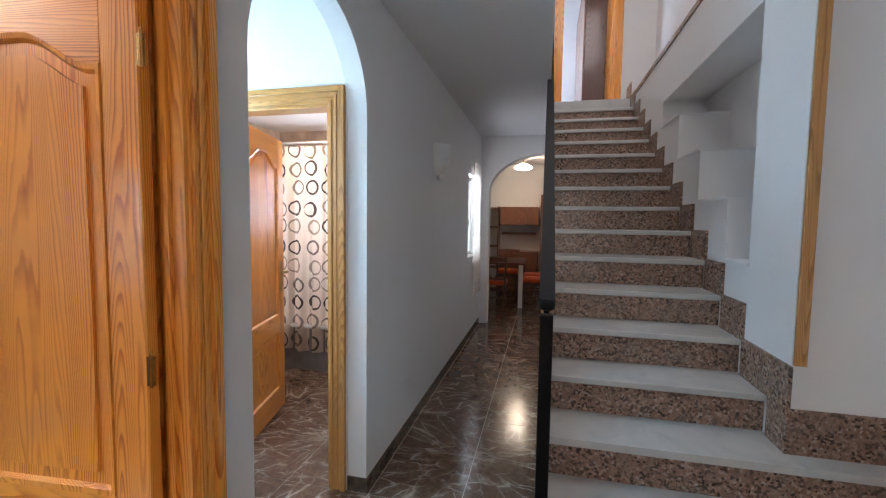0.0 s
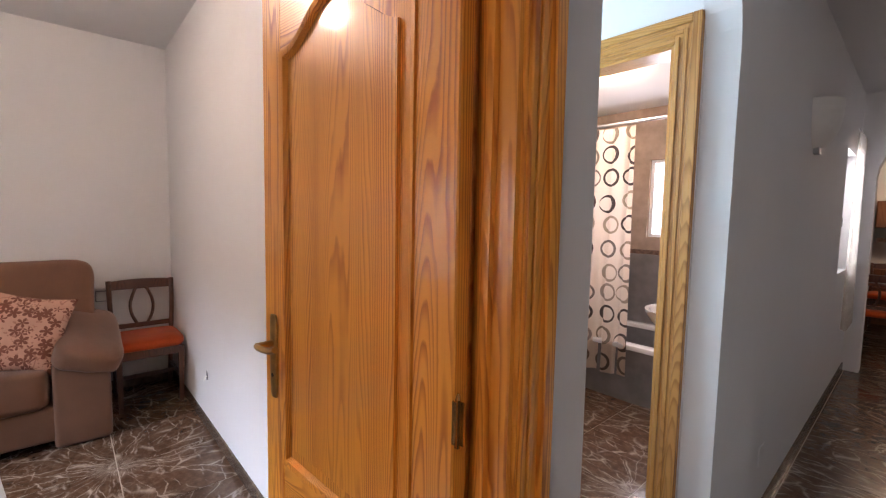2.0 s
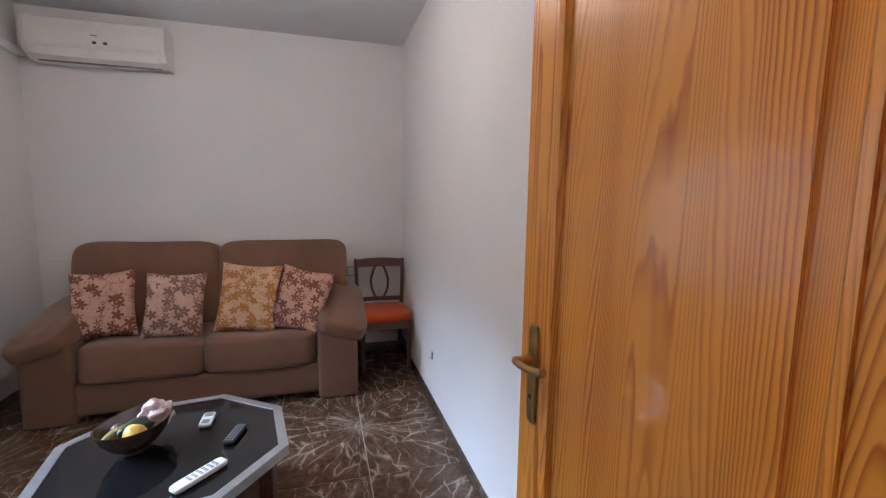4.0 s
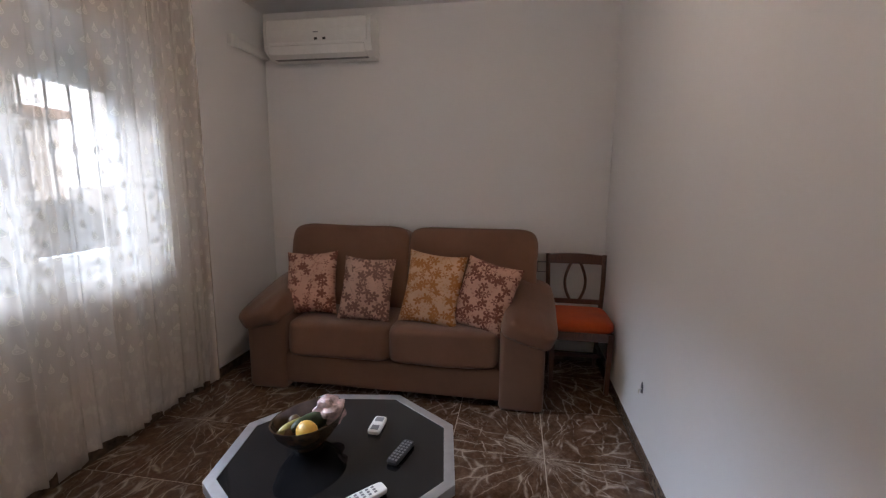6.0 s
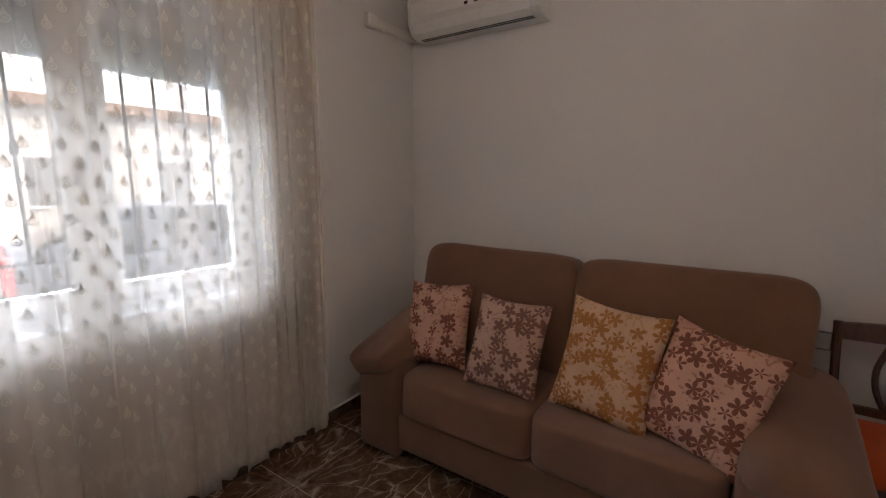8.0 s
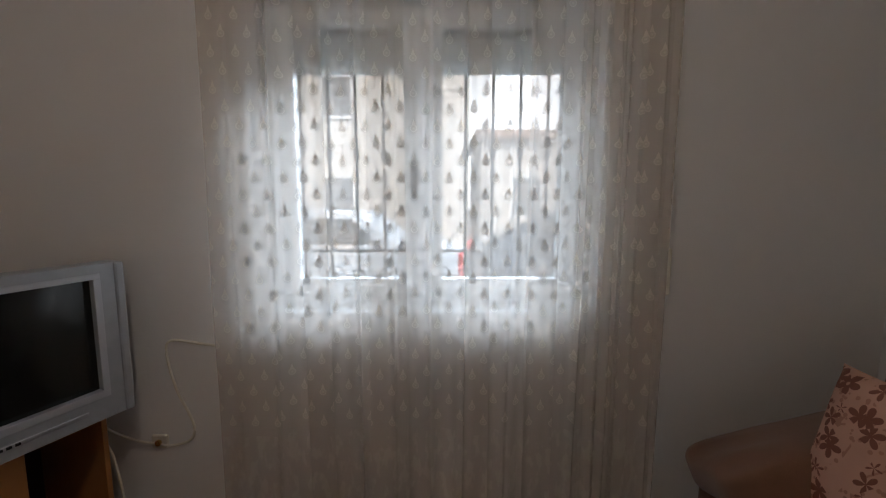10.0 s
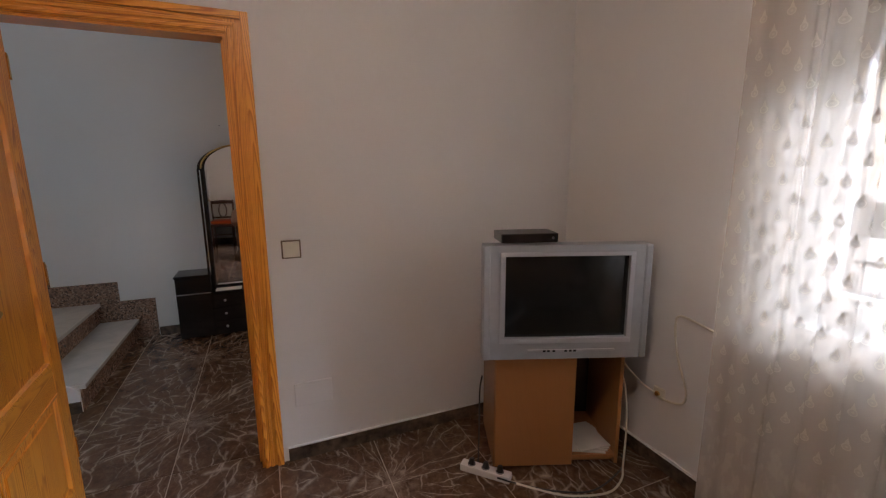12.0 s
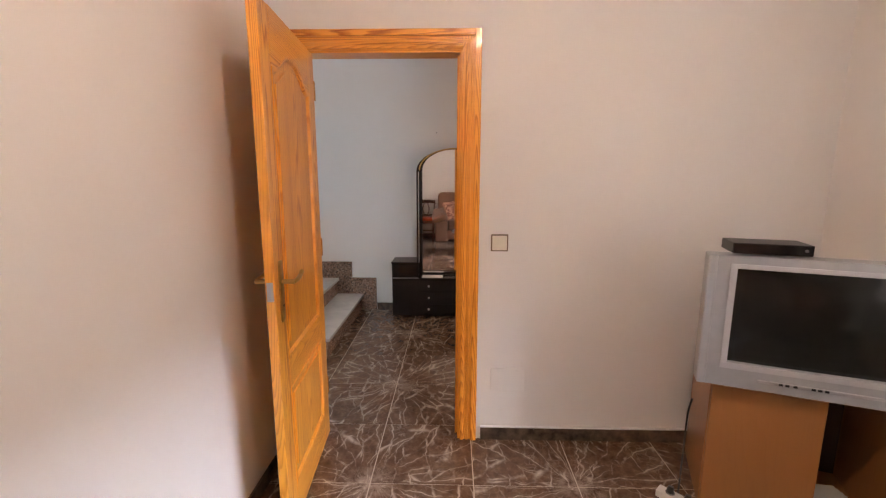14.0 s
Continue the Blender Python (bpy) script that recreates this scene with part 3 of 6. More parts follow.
# upper landing
solid("landing_floor", boxes((XH, XR, 6.13, 9.0, 2.80, 2.95)), MARBLE, "pale marble landing", "floor", "structure")
UY = 6.55
wall_y("wall_upper_landing", UY, UY + 0.12, XH, XR, 2.95, 5.6, [(0.22, 0.92, 2.95, 4.98)])
wall_y("wall_upper_back", 8.9, 9.0, XH, XR, 2.95, 5.6, (), WALL)

# ---- structure: vestibule, bathroom ----
BY = 2.47
wall_y("wall_bathroom_door", BY, BY + 0.10, -2.9, -0.905, 0, HC, [(-1.73, -0.987, 0, DZ)])
wall_x("wall_west_vestibule", -2.0, -1.9, 1.56, BY, 0, HC, [(1.74, 2.26, 1.33, 2.17)])
solid("ceiling_vestibule", boxes((-2.0, XH - 0.2, 1.56, BY + 0.02, HC, HC + 0.1)), CEIL, "white plastered ceiling", "ceiling", "structure")
wall_y("wall_north_bathroom", 4.85, 5.0, -2.9, -0.98, 0, HC, [(-2.06, -1.74, 1.25, 1.95)], BATHTILE, "wall of beige marbled tiles")
wall_x("wall_west_bathroom", -3.0, -2.9, BY, 5.0, 0, HC, (), BATHTILE, "wall of beige marbled tiles")
wall_x("wall_east_bathroom", -0.995, -0.985, BY + 0.10, 4.85, 0, HC, (), BATHTILE, "wall of beige marbled tiles")
solid("ceiling_bathroom", boxes((-3.0, -0.98, BY + 0.02, 5.0, 2.42, HC + 0.1)), CEIL, "white bathroom ceiling", "ceiling", "structure")

# ---- structure: dining room ----
wall_y("wall_north_dining", 9.8, 9.95, -3.2, 2.0, 0, 2.65)
wall_x("wall_west_dining", -3.3, -3.2, YE, 9.95, 0, 2.65)
wall_x("wall_east_dining", 1.9, 2.0, YE + 0.2, 9.95, 0, 2.65)
wall_y("wall_south_dining_west", YE, YE + 0.2, -3.3, XH - 0.18, 0, 2.65)
wall_y("wall_south_dining_east", YE, YE + 0.2, XR + 0.2, 2.0, 0, 2.65)
solid("ceiling_dining", boxes((-3.3, 2.0, YE + 0.2, 9.95, 2.65, 2.78)), CEIL, "warm white dining room ceiling", "ceiling", "structure")

# ---- floor base ----
solid("floor_base", boxes((XW - 0.15, 2.0, YS - 0.3, 9.95, -0.2, -0.002)), GROUT, "beige grout bed under the tiles", "floor", "structure")

# ---- stairs ----


def nose_y(k):
    return {1: 1.58, 2: 1.84}.get(k, 3.12 + (k - 6) * 0.2745)


RISE = 0.174
stairs = thing("staircase", (0.1, 1.52, 0), "staircase with white marble treads and speckled granite risers", "stairs", kind="structure")
OX, OY = 0.1, 1.52
for k in range(1, 18):
    y, z, yn = nose_y(k), k * RISE, nose_y(k + 1)
    xr = XR - 0.001 if k <= 3 else 1.058
    bm = bmesh.new()
    if k == 3:
        prism(bm, [(0, y - OY), (xr - OX, y - OY), (xr - OX, 2.408 - OY), (1.058 - OX, 2.408 - OY), (1.058 - OX, yn + 0.03 - OY), (0, yn + 0.03 - OY)], "z", z - 0.032, z)
    else:
        box(bm, 0, xr - OX, y - OY, yn + 0.03 - OY, z - 0.032, z, 0.006, 2)
    part("tread", bm, MARBLE, stairs)
    bm = box(bmesh.new(), 0.003, xr - OX - 0.001, y + 0.022 - OY, y + 0.045 - OY, z - RISE, z - 0.032)
    part("riser", bm, GRANITE, stairs)
    # stepped granite skirting on the side wall
    if k >= 4:
        part("skirting", boxes((1.046 - OX, 1.0595 - OX, y - 0.02 - OY, yn - 0.02 - OY, z, z + 0.185)), GRANITE, stairs)
    elif k < 3:
        part("skirting", boxes((XR - 0.014 - OX, XR - 0.0005 - OX, y - 0.14 - OY, yn - 0.14 - OY, z - RISE, z + 0.175)), GRANITE, stairs)
part("skirting", boxes((XR - 0.014 - OX, XR - 0.0005 - OX, nose_y(3) - 0.14 - OY, 2.40 - OY, 0.35, 0.71)), GRANITE, stairs)
part("skirting", boxes((1.06 - OX, XR - 0.015 - OX, 2.396 - OY, 2.4095 - OY, 0.522, 0.706)), GRANITE, stairs)
part("skirting", boxes((1.046 - OX, 1.0595 - OX, 2.396 - OY, nose_y(4) - 0.02 - OY, 0.522, 0.88)), GRANITE, stairs)
solid("corner_guard", boxes((1.062, 1.105, 2.392, 2.409, 0.885, 3.6), bevel=0.003), OAK, "golden wooden guard strip on the pier's corner", "trim", "structure")


def line_z(y):
    return 1.044 + (y - 3.12) * 0.634


RX = 0.097
rail = thing("stair_railing", (RX, 1.93, 0), "black wrought iron stair railing with gilt ornaments", "railing")


def rod(bm, a, b, w, h):
    """A square bar from a to b in the railing's plane (y, z)."""
    d = Vector((0, b[0] - a[0], b[1] - a[1]))
    n = Vector((0, -d.z, d.y)).normalized() * h / 2
    s = Vector((w / 2, 0, 0))
    vs = []
    for p in (Vector((0, *a)), Vector((0, *b))):
        vs.append([bm.verts.new(p + q) for q in (s + n, s - n, -s - n, -s + n)])
    for i in range(4):
        bm.faces.new((vs[0][i], vs[0][(i + 1) % 4], vs[1][(i + 1) % 4], vs[1][i]))
    bm.faces.new(vs[0])
    bm.faces.new(vs[1][::-1])
    return bm


def rl(y, up):
    return (y - 1.93, line_z(y) + up)


part("handrail", rod(bmesh.new(), rl(1.90, 0.90), rl(6.13, 0.90), 0.052, 0.042), IRON, rail)
part("upper_rail", rod(bmesh.new(), rl(1.93, 0.78), rl(6.13, 0.78), 0.02, 0.022), IRON, rail)
part("lower_rail", rod(bmesh.new(), rl(1.93, 0.05), rl(6.13, 0.05), 0.03, 0.05), IRON, rail)
bm = boxes((-0.022, 0.022, -0.022, 0.022, 0.3485, 1.13), bevel=0.003)
part("newel", bm, IRON, rail)
bm = bmesh.new()
soft(bm, (0, -0.03, line_z(1.90) + 0.90), (0.028, 0.022, 0.022), 0.8, 0.8, 16)
part("handrail_end", bm, IRON, rail, smooth=True)
y = 2.06
while y < 6.1:
    bm = bmesh.new()
    cyl(bm, (0, y - 1.93, line_z(y) + 0.05), (0, y - 1.93, line_z(y) + 0.78), 0.0075, n=8)
    bar = part("baluster", bm, IRON, rail)
    bm = bmesh.new()
    zc = line_z(y) + 0.42
    for j in range(5):
        soft(bm, (0, y - 1.93, zc + (j - 2) * 0.032), (0.021, 0.021, 0.015), 0.8, 0.9, 10)
    part("ornament", bm, GOLD, bar, "gilt twisted ornament", True)
    y += 0.115

# ---- skirting boards ----


def baseboard(name, x0, x1, y0, y1):
    bm = boxes((x0, x1, y0, y1, 0, 0.072))
    return solid(name, bm, SKIRT, "dark brown tiled baseboard", "baseboard", "structure")


T = 0.010
baseboard("baseboard_north", XW, XE - 0.01, YN - T, YN - 0.0005)
baseboard("baseboard_south", XW, XE - 0.01, YS + 0.0005, YS + T)
baseboard("baseboard_west", XW + 0.0005, XW + T, YS + T, YN - T)
baseboard("baseboard_east", XE - T, XE - 0.0005, YS + T, DY0 - 0.105)
baseboard("baseboard_hall_west", XH + 0.0005, XH + T, ARCH1 + 0.0, YE)
baseboard("baseboard_hall_east", XR - T, XR - 0.0005, YS, 1.435)
baseboard("baseboard_stair_string", 0.076, 0.0848, 1.61, 4.06)
baseboard("baseboard_arch_reveal", -0.905, XH + T, ARCH1 - T, ARCH1 - 0.0005)
# thin shadow gap of white filler above the boards
for nm, q in (("caulk_east", (XE - T - 0.002, XE - 0.0005, YS + T, DY0 - 0.105, 0.0725, 0.079)),
              ("caulk_south", (XW, XE - 0.02, YS + 0.0005, YS + T + 0.002, 0.0725, 0.079))):
    solid("trim_" + nm, boxes(q), PVC, "white filler line above the baseboard", "trim", "structure")

# ---- doors ----


def curve_top(x, w, z, drop):
    """Height of a cathedral panel's upper edge at x in 0..w."""
    u = abs(x - w / 2) / (w / 2)
    return z - drop * (0.5 - 0.5 * math.cos(math.pi * min(1, max(0, (u - 0.12) / 0.78))))


def door_leaf(name, at, label, mv, mh, width=0.725, height=2.01, swing=1, handle_metal=None):
    """A panelled leaf: hinge edge at x = 0, faces at y = 0 and -0.036."""
    d = thing(name, at, label, "door")
    th, st = 0.036, 0.105
    y0, y1 = -th, 0.0
    part("stile", box(bmesh.new(), 0, st, y0, y1, 0.012, height, 0.003, 1), mv, d)
    part("stile", box(bmesh.new(), width - st, width, y0, y1, 0.012, height, 0.003, 1), mv, d)
    part("bottom_rail", box(bmesh.new(), st, width - st, y0, y1, 0.012, 0.17, 0.002, 1), mh, d)
    part("lock_rail", box(bmesh.new(), st, width - st, y0, y1, 0.60, 0.72, 0.002, 1), mh, d)
    pw, zt = width - 2 * st, height - 0.115
    pts = [(st + pw * i / 28, curve_top(pw * i / 28, pw, zt, 0.085)) for i in range(29)]
    bm = prism(bmesh.new(), pts + [(width - st, height), (st, height)], "y", y0, y1)
    part("top_rail", bm, mh, d)

    def panel(z0, z1, drop):
        g = 0.0
        for inset, yy in ((0.0, (y0 + 0.012, y1 - 0.012)), (0.045, (y0 + 0.004, y1 - 0.004))):
            a, b = st + g + inset, width - st - g - inset
            n = 28
            top = [(a + (b - a) * i / n, curve_top(a - st + (b - a) * i / n, pw, z1, drop) - inset * 0.95) for i in range(n + 1)]
            bmp = prism(bmesh.new(), [(a, z0 + inset)] + top + [(b, z0 + inset)], "y", yy[0], yy[1])
            if inset:
                es = [e for e in bmp.edges if len(e.link_faces) == 2 and abs(e.calc_face_angle(0)) > 0.8 and abs(e.verts[0].co.y - e.verts[1].co.y) < 1e-5]
                bmesh.ops.bevel(bmp, geom=es, offset=0.010, segments=2, affect="EDGES")
            part("panel" if inset else "panel_back", bmp, mv, d)
        # moulding round the panel, both faces
        for yy in (y1, y0):
            s = 1 if yy == y1 else -1
            bmm = bmesh.new()
            n = 28
            path = [(st, z0)] + [(st + pw * i / n, curve_top(pw * i / n, pw, z1, drop)) for i in range(n + 1)] + [(width - st, z0)]
            cx, cz = width / 2, (z0 + z1) / 2
            m = len(path)
            rings = []
            for (px, pz) in path:
                vx = 0.013 if px < cx - 0.001 else (-0.013 if px > cx + 0.001 else 0.0)
                vz = -0.013 if pz > cz else 0.013
                if abs(px - st) > 0.002 and abs(px - width + st) > 0.002:
                    vx = 0.0
                rings.append([bmm.verts.new(q) for q in ((px, yy - s * 0.011, pz), (px, yy + s * 0.004, pz), (px + vx, yy + s * 0.001, pz + vz), (px + vx * 1.6, yy - s * 0.011, pz + vz * 1.6))])
            for i in range(m):
                a, b = rings[i], rings[(i + 1) % m]
                for k in range(3):
                    bmm.faces.new((a[k], a[k + 1], b[k + 1], b[k]))
            part("moulding", bmm, mv, d, smooth=True)
    panel(0.17, 0.60, 0.0)
    panel(0.72, zt, 0.085)
    metal = handle_metal or BRASS_OLD
    hx = width - 0.058
    for s, yy in ((1, y1), (-1, y0)):
        bm = bmesh.new()
        soft(bm, (hx, yy + s * 0.003, 1.008), (0.019, 0.005, 0.118), 0.35, 0.6, 20)
        pl = part("handle_plate", bm, metal, d, "aged brass handle plate", True)
        bm = bmesh.new()
        cyl(bm, (hx, yy, 1.045), (hx, yy + s * 0.052, 1.045), 0.009, n=12)
        tube(bm, [(hx, yy + s * 0.05, 1.045), (hx - 0.03, yy + s * 0.055, 1.047), (hx - 0.075, yy + s * 0.052, 1.05), (hx - 0.11, yy + s * 0.05, 1.06)], 0.0085, 10)
        part("lever", bm, metal, pl, smooth=True)
        bm = bmesh.new()
        cyl(bm, (hx, yy, 0.955), (hx, yy + s * 0.009, 0.955), 0.006, n=10)
        part("keyhole", bm, BLACK_P, pl)
    part("lock_plate", box(bmesh.new(), width - 0.001, width + 0.002, -0.029, -0.007, 0.985, 1.055), CHROME, d)
    for z in (0.25, 1.02, 1.80):
        bm = bmesh.new()
        box(bm, -0.02, -0.012, y1 - 0.006, y1 - 0.0035, z, z + 0.075)
        box(bm, -0.006, 0.0, y1, y1 + 0.003, z, z + 0.075)
        cyl(bm, (-0.010, y1 - 0.001, z - 0.004), (-0.010, y1 - 0.001, z + 0.079), 0.005, n=10)
        cyl(bm, (-0.010, y1 - 0.001, z + 0.079), (-0.010, y1 - 0.001, z + 0.09), 0.005, 0.002, n=10)
        part("hinge", bm, BRASS, d, "aged brass hinge")
    return d


def casing_set(name, axis, face_a, face_b, o0, o1, zt, label, mv, mh, w=0.092, slot=0.0):
    """Jamb lining through a wall and moulded casings on both faces. axis: the wall's normal."""
    fr = thing(name, (0, 0, 0), label, "door frame", kind="structure")
    if axis == "x":
        fr.matrix_world = pose(face_a, o0, 0)
        def bx(n0, n1, a0, a1, z0, z1, bv=0.0):
            return box(bmesh.new(), n0 - face_a, n1 - face_a, a0 - o0, a1 - o0, z0, z1, bv, 1)
    else:
        fr.matrix_world = pose(o0, face_a, 0)
        def bx(n0, n1, a0, a1, z0, z1, bv=0.0):
            return box(bmesh.new(), a0 - o0, a1 - o0, n0 - face_a, n1 - face_a, z0, z1, bv, 1)
    lo, hi = min(face_a, face_b), max(face_a, face_b)
    e = 0.022
    part("jamb", bx(lo - 0.004, hi + 0.004, o0 - 0.003, o0 + e, 0, zt), mv, fr)
    part("jamb", bx(lo - 0.004 + slot, hi + 0.004, o1 - e, o1 + 0.003, 0, zt), mv, fr)
    if slot:
        part("rebate", bx(lo - 0.004, lo - 0.0045 + slot, o1 - 0.002, o1 + 0.003, 0, zt), mv, fr)
    part("head_jamb", bx(lo - 0.004, hi + 0.004, o0 + e, o1 - e, zt - e, zt + 0.003), mh, fr)
    # door stop
    mid = (lo + hi) / 2
    part("stop", bx(mid, mid + 0.014, o1 - e - 0.012, o1 - e, 0, zt - e), mv, fr)
    part("stop", bx(mid, mid + 0.014, o0 + e, o0 + e + 0.012, 0, zt - e), mv, fr)
    for f, s in ((lo, -1), (hi, 1)):
        for a, b, pr in ((0.0, 1.0, 0.011), (0.06, 0.22, 0.019), (0.34, 0.5, 0.016), (0.66, 0.98, 0.023)):
            na, nb = (f - pr, f) if s < 0 else (f, f + pr)
            i0, i1 = o0 + e * 0.5 - w * a, o0 + e * 0.5 - w * b
            j0, j1 = o1 - e * 0.5 + w * a, o1 - e * 0.5 + w * b
            k0, k1 = zt - e * 0.5 + w * a, zt - e * 0.5 + w * b
            part("casing", bx(na, nb, i1, i0, 0, k1, 0.002), mv, fr)
            part("casing", bx(na, nb, j0, j1, 0, k1, 0.002), mv, fr)
            part("head_casing", bx(na, nb, i0, j0, k0, k1, 0.002), mh, fr)
    return fr


frame1 = casing_set("door_frame_1", "x", XE, XH, DY0, DY1, DZ, "honey pine door frame with moulded casing", PINE, PINE_H, slot=0.034)
door_leaf("living_room_door", pose(-0.872, 1.303, 0, 0, 0, 184.4), "open honey pine panelled door with brass handle", PINE, PINE_X)
casing_set("door_frame_2", "y", BY, BY + 0.10, -1.73, -0.987, DZ, "golden grained bathroom door frame", OAK, OAK_X)
door_leaf("bathroom_door", pose(-1.695, 2.60, 0, 0, 0, 104.0), "open orange pine bathroom door with panels", PINE, PINE_X)
casing_set("door_frame_3", "y", UY, UY + 0.12, 0.22, 0.92, 2.03, "honey pine door frame on the upper landing", PINE, PINE_X).location.z = 2.95

# ---- window of the living room ----
FY = -1.405      # inner plane of the sashes
win = thing("window_1", (WX0, FY, WZ0), "white two-leaf window with a half-lowered roller shutter", "window", kind="structure")


def wb(x0, x1, y0, y1, z0, z1, bv=0.004):
    return box(bmesh.new(), x0 - WX0, x1 - WX0, y0 - FY, y1 - FY, z0 - WZ0, z1 - WZ0, bv, 1)


for a in ((WX0, WX0 + 0.045, WZ0, WZ1), (WX1 - 0.045, WX1, WZ0, WZ1)):
    part("frame_post", wb(a[0], a[1], FY - 0.04, FY + 0.01, a[2], a[3]), PVC, win)
part("frame_sill", wb(WX0 + 0.045, WX1 - 0.045, FY - 0.04, FY + 0.01, WZ0, WZ0 + 0.045), PVC, win)
part("frame_head", wb(WX0 + 0.045, WX1 - 0.045, FY - 0.04, FY + 0.01, WZ1 - 0.045, WZ1), PVC, win)
part("window_sill", wb(WX0 - 0.0, WX1 + 0.0, FY + 0.012, YS - 0.0015, WZ0 + 0.0005, WZ0 + 0.012), PVC, win)
MIDX = -2.70
for s0, s1 in ((WX0 + 0.047, MIDX - 0.003), (MIDX + 0.003, WX1 - 0.047)):
    sash = part("sash", boxes((s0 - WX0, s0 + 0.075 - WX0, -0.028, 0.022, 0.047, WZ1 - WZ0 - 0.047), (s1 - 0.075 - WX0, s1 - WX0, -0.028, 0.022, 0.047, WZ1 - WZ0 - 0.047),
                              (s0 + 0.0751 - WX0, s1 - 0.0751 - WX0, -0.027, 0.021, 0.047, 0.112), (s0 + 0.0751 - WX0, s1 - 0.0751 - WX0, -0.027, 0.021, WZ1 - WZ0 - 0.112, WZ1 - WZ0 - 0.047)), PVC, win)
    pane = part("pane", boxes((s0 + 0.07 - WX0, s1 - 0.07 - WX0, -0.006, -0.002, 0.105, WZ1 - WZ0 - 0.105)), GLASS, sash)
    pane.visible_shadow = False
bm = boxes((MIDX + 0.02 - WX0, MIDX + 0.05 - WX0, 0.022, 0.034, 0.49, 0.60))
tube(bm, [(MIDX + 0.035 - WX0, 0.03, 0.56), (MIDX + 0.035 - WX0, 0.062, 0.56), (MIDX + 0.035 - WX0, 0.066, 0.50), (MIDX + 0.035 - WX0, 0.064, 0.45)], 0.009, 8)
part("window_handle", bm, GREY_P, win, "grey window handle")
shutter = part("shutter", boxes((0.047, WX1 - WX0 - 0.047, -0.067, -0.062, 1.86 - WZ0, WZ1 - WZ0)), PVC, win, "white roller shutter lowered a third")
z = 1.865
while z < WZ1 - 0.04:
    part("slat", box(bmesh.new(), 0.046, WX1 - WX0 - 0.046, -0.074, -0.0605, z - WZ0, z + 0.036 - WZ0, 0.004, 1), PVC, shutter)
    z += 0.041
strap = thing("shutter_strap", (-3.63, YS, 1.03), "beige roller shutter strap with a wall winder", "strap")
part("winder", box(bmesh.new(), -0.018, 0.018, 0.0005, 0.014, -0.05, 0.13, 0.004, 1), CREAM_P, strap)
part("strap", box(bmesh.new(), -0.008, 0.008, 0.003, 0.006, 0.13, 1.18), CREAM_P, strap)

# iron grille outside
grille = thing("window_grille", (MIDX, -1.50, 0.92), "black iron window grille with scrolls", "grille")
gx = WX0 + 0.03
while gx < WX1:
    part("bar", cyl(bmesh.new(), (gx - MIDX, 0, 0.0), (gx - MIDX, 0, 1.22), 0.0065, n=8), IRON, grille)
    bm = bmesh.new()
    soft(bm, (gx - MIDX, 0, 0.62), (0.014, 0.014, 0.03), 0.8, 0.9, 10)
    part("knot", bm, IRON, grille, smooth=True)
    gx += 0.118
for zz in (0.19, 1.12):
    part("cross_bar", boxes((WX0 - MIDX, WX1 - MIDX, -0.006, 0.006, zz, zz + 0.014)), IRON, grille)
gx = WX0 + 0.09
while gx < WX1 - 0.05:
    bm = bmesh.new()
    for s in (-1, 1):
        pts = []
        for j in range(14):
            a = j * 0.55
            r = 0.046 * (1 - j / 17)
            pts.append((gx - MIDX + s * (0.05 - r * math.cos(a)), 0, 0.09 + r * math.sin(a) * s))
        tube(bm, pts, 0.004, 6)
    part("scroll", bm, IRON, grille)
    gx += 0.236

# ---- curtain ----
cur = thing("curtain", (-2.76, -1.13, 0.10), "long sheer white voile curtain with small drop motifs", "curtain")


def curtain_sheet(x0, x1, z0, z1, amp, step, seed, drift=0.0):
    bm = bmesh.new()
    nx, nz = int((x1 - x0) / 0.007), 22
    rows = []
    for j in range(nz + 1):
        z = z0 + (z1 - z0) * j / nz
        row = []
        for i in range(nx + 1):
            x = x0 + (x1 - x0) * i / nx
            ph = noise.noise(Vector((x * 2.3, seed, z * 0.25))) * 3.2
            a = amp * (0.55 + 0.6 * noise.noise(Vector((x * 3.1, seed + 3, z * 0.5)))) * (1.15 - 0.35 * (z - z0) / (z1 - z0))
            y = a * math.sin(2 * math.pi * x / step + ph) + 0.35 * a * math.sin(4.7 * math.pi * x / step + 2 * ph)
            hem = 0.012 * math.sin(9 * x + seed) if j == 0 else 0
            row.append(bm.verts.new((x + 0.012 * math.cos(2 * math.pi * x / step + ph) + drift * (1 - j / nz) * noise.noise(Vector((x * 1.5, 7, 0))), y, z + hem)))
        rows.append(row)
    for a, b in zip(rows, rows[1:]):
        for i in range(nx):
            bm.faces.new((a[i], a[i + 1], b[i + 1], b[i]))
    return bm


part("voile", curtain_sheet(-0.80, 0.80, 0.0, 2.45, 0.034, 0.135, 1.0, 0.05), SHEER, cur, smooth=True)
part("voile_fold", curtain_sheet(-0.83, -0.50, 0.0, 2.45, 0.026, 0.075, 4.0, 0.03), SHEER, cur, smooth=True)
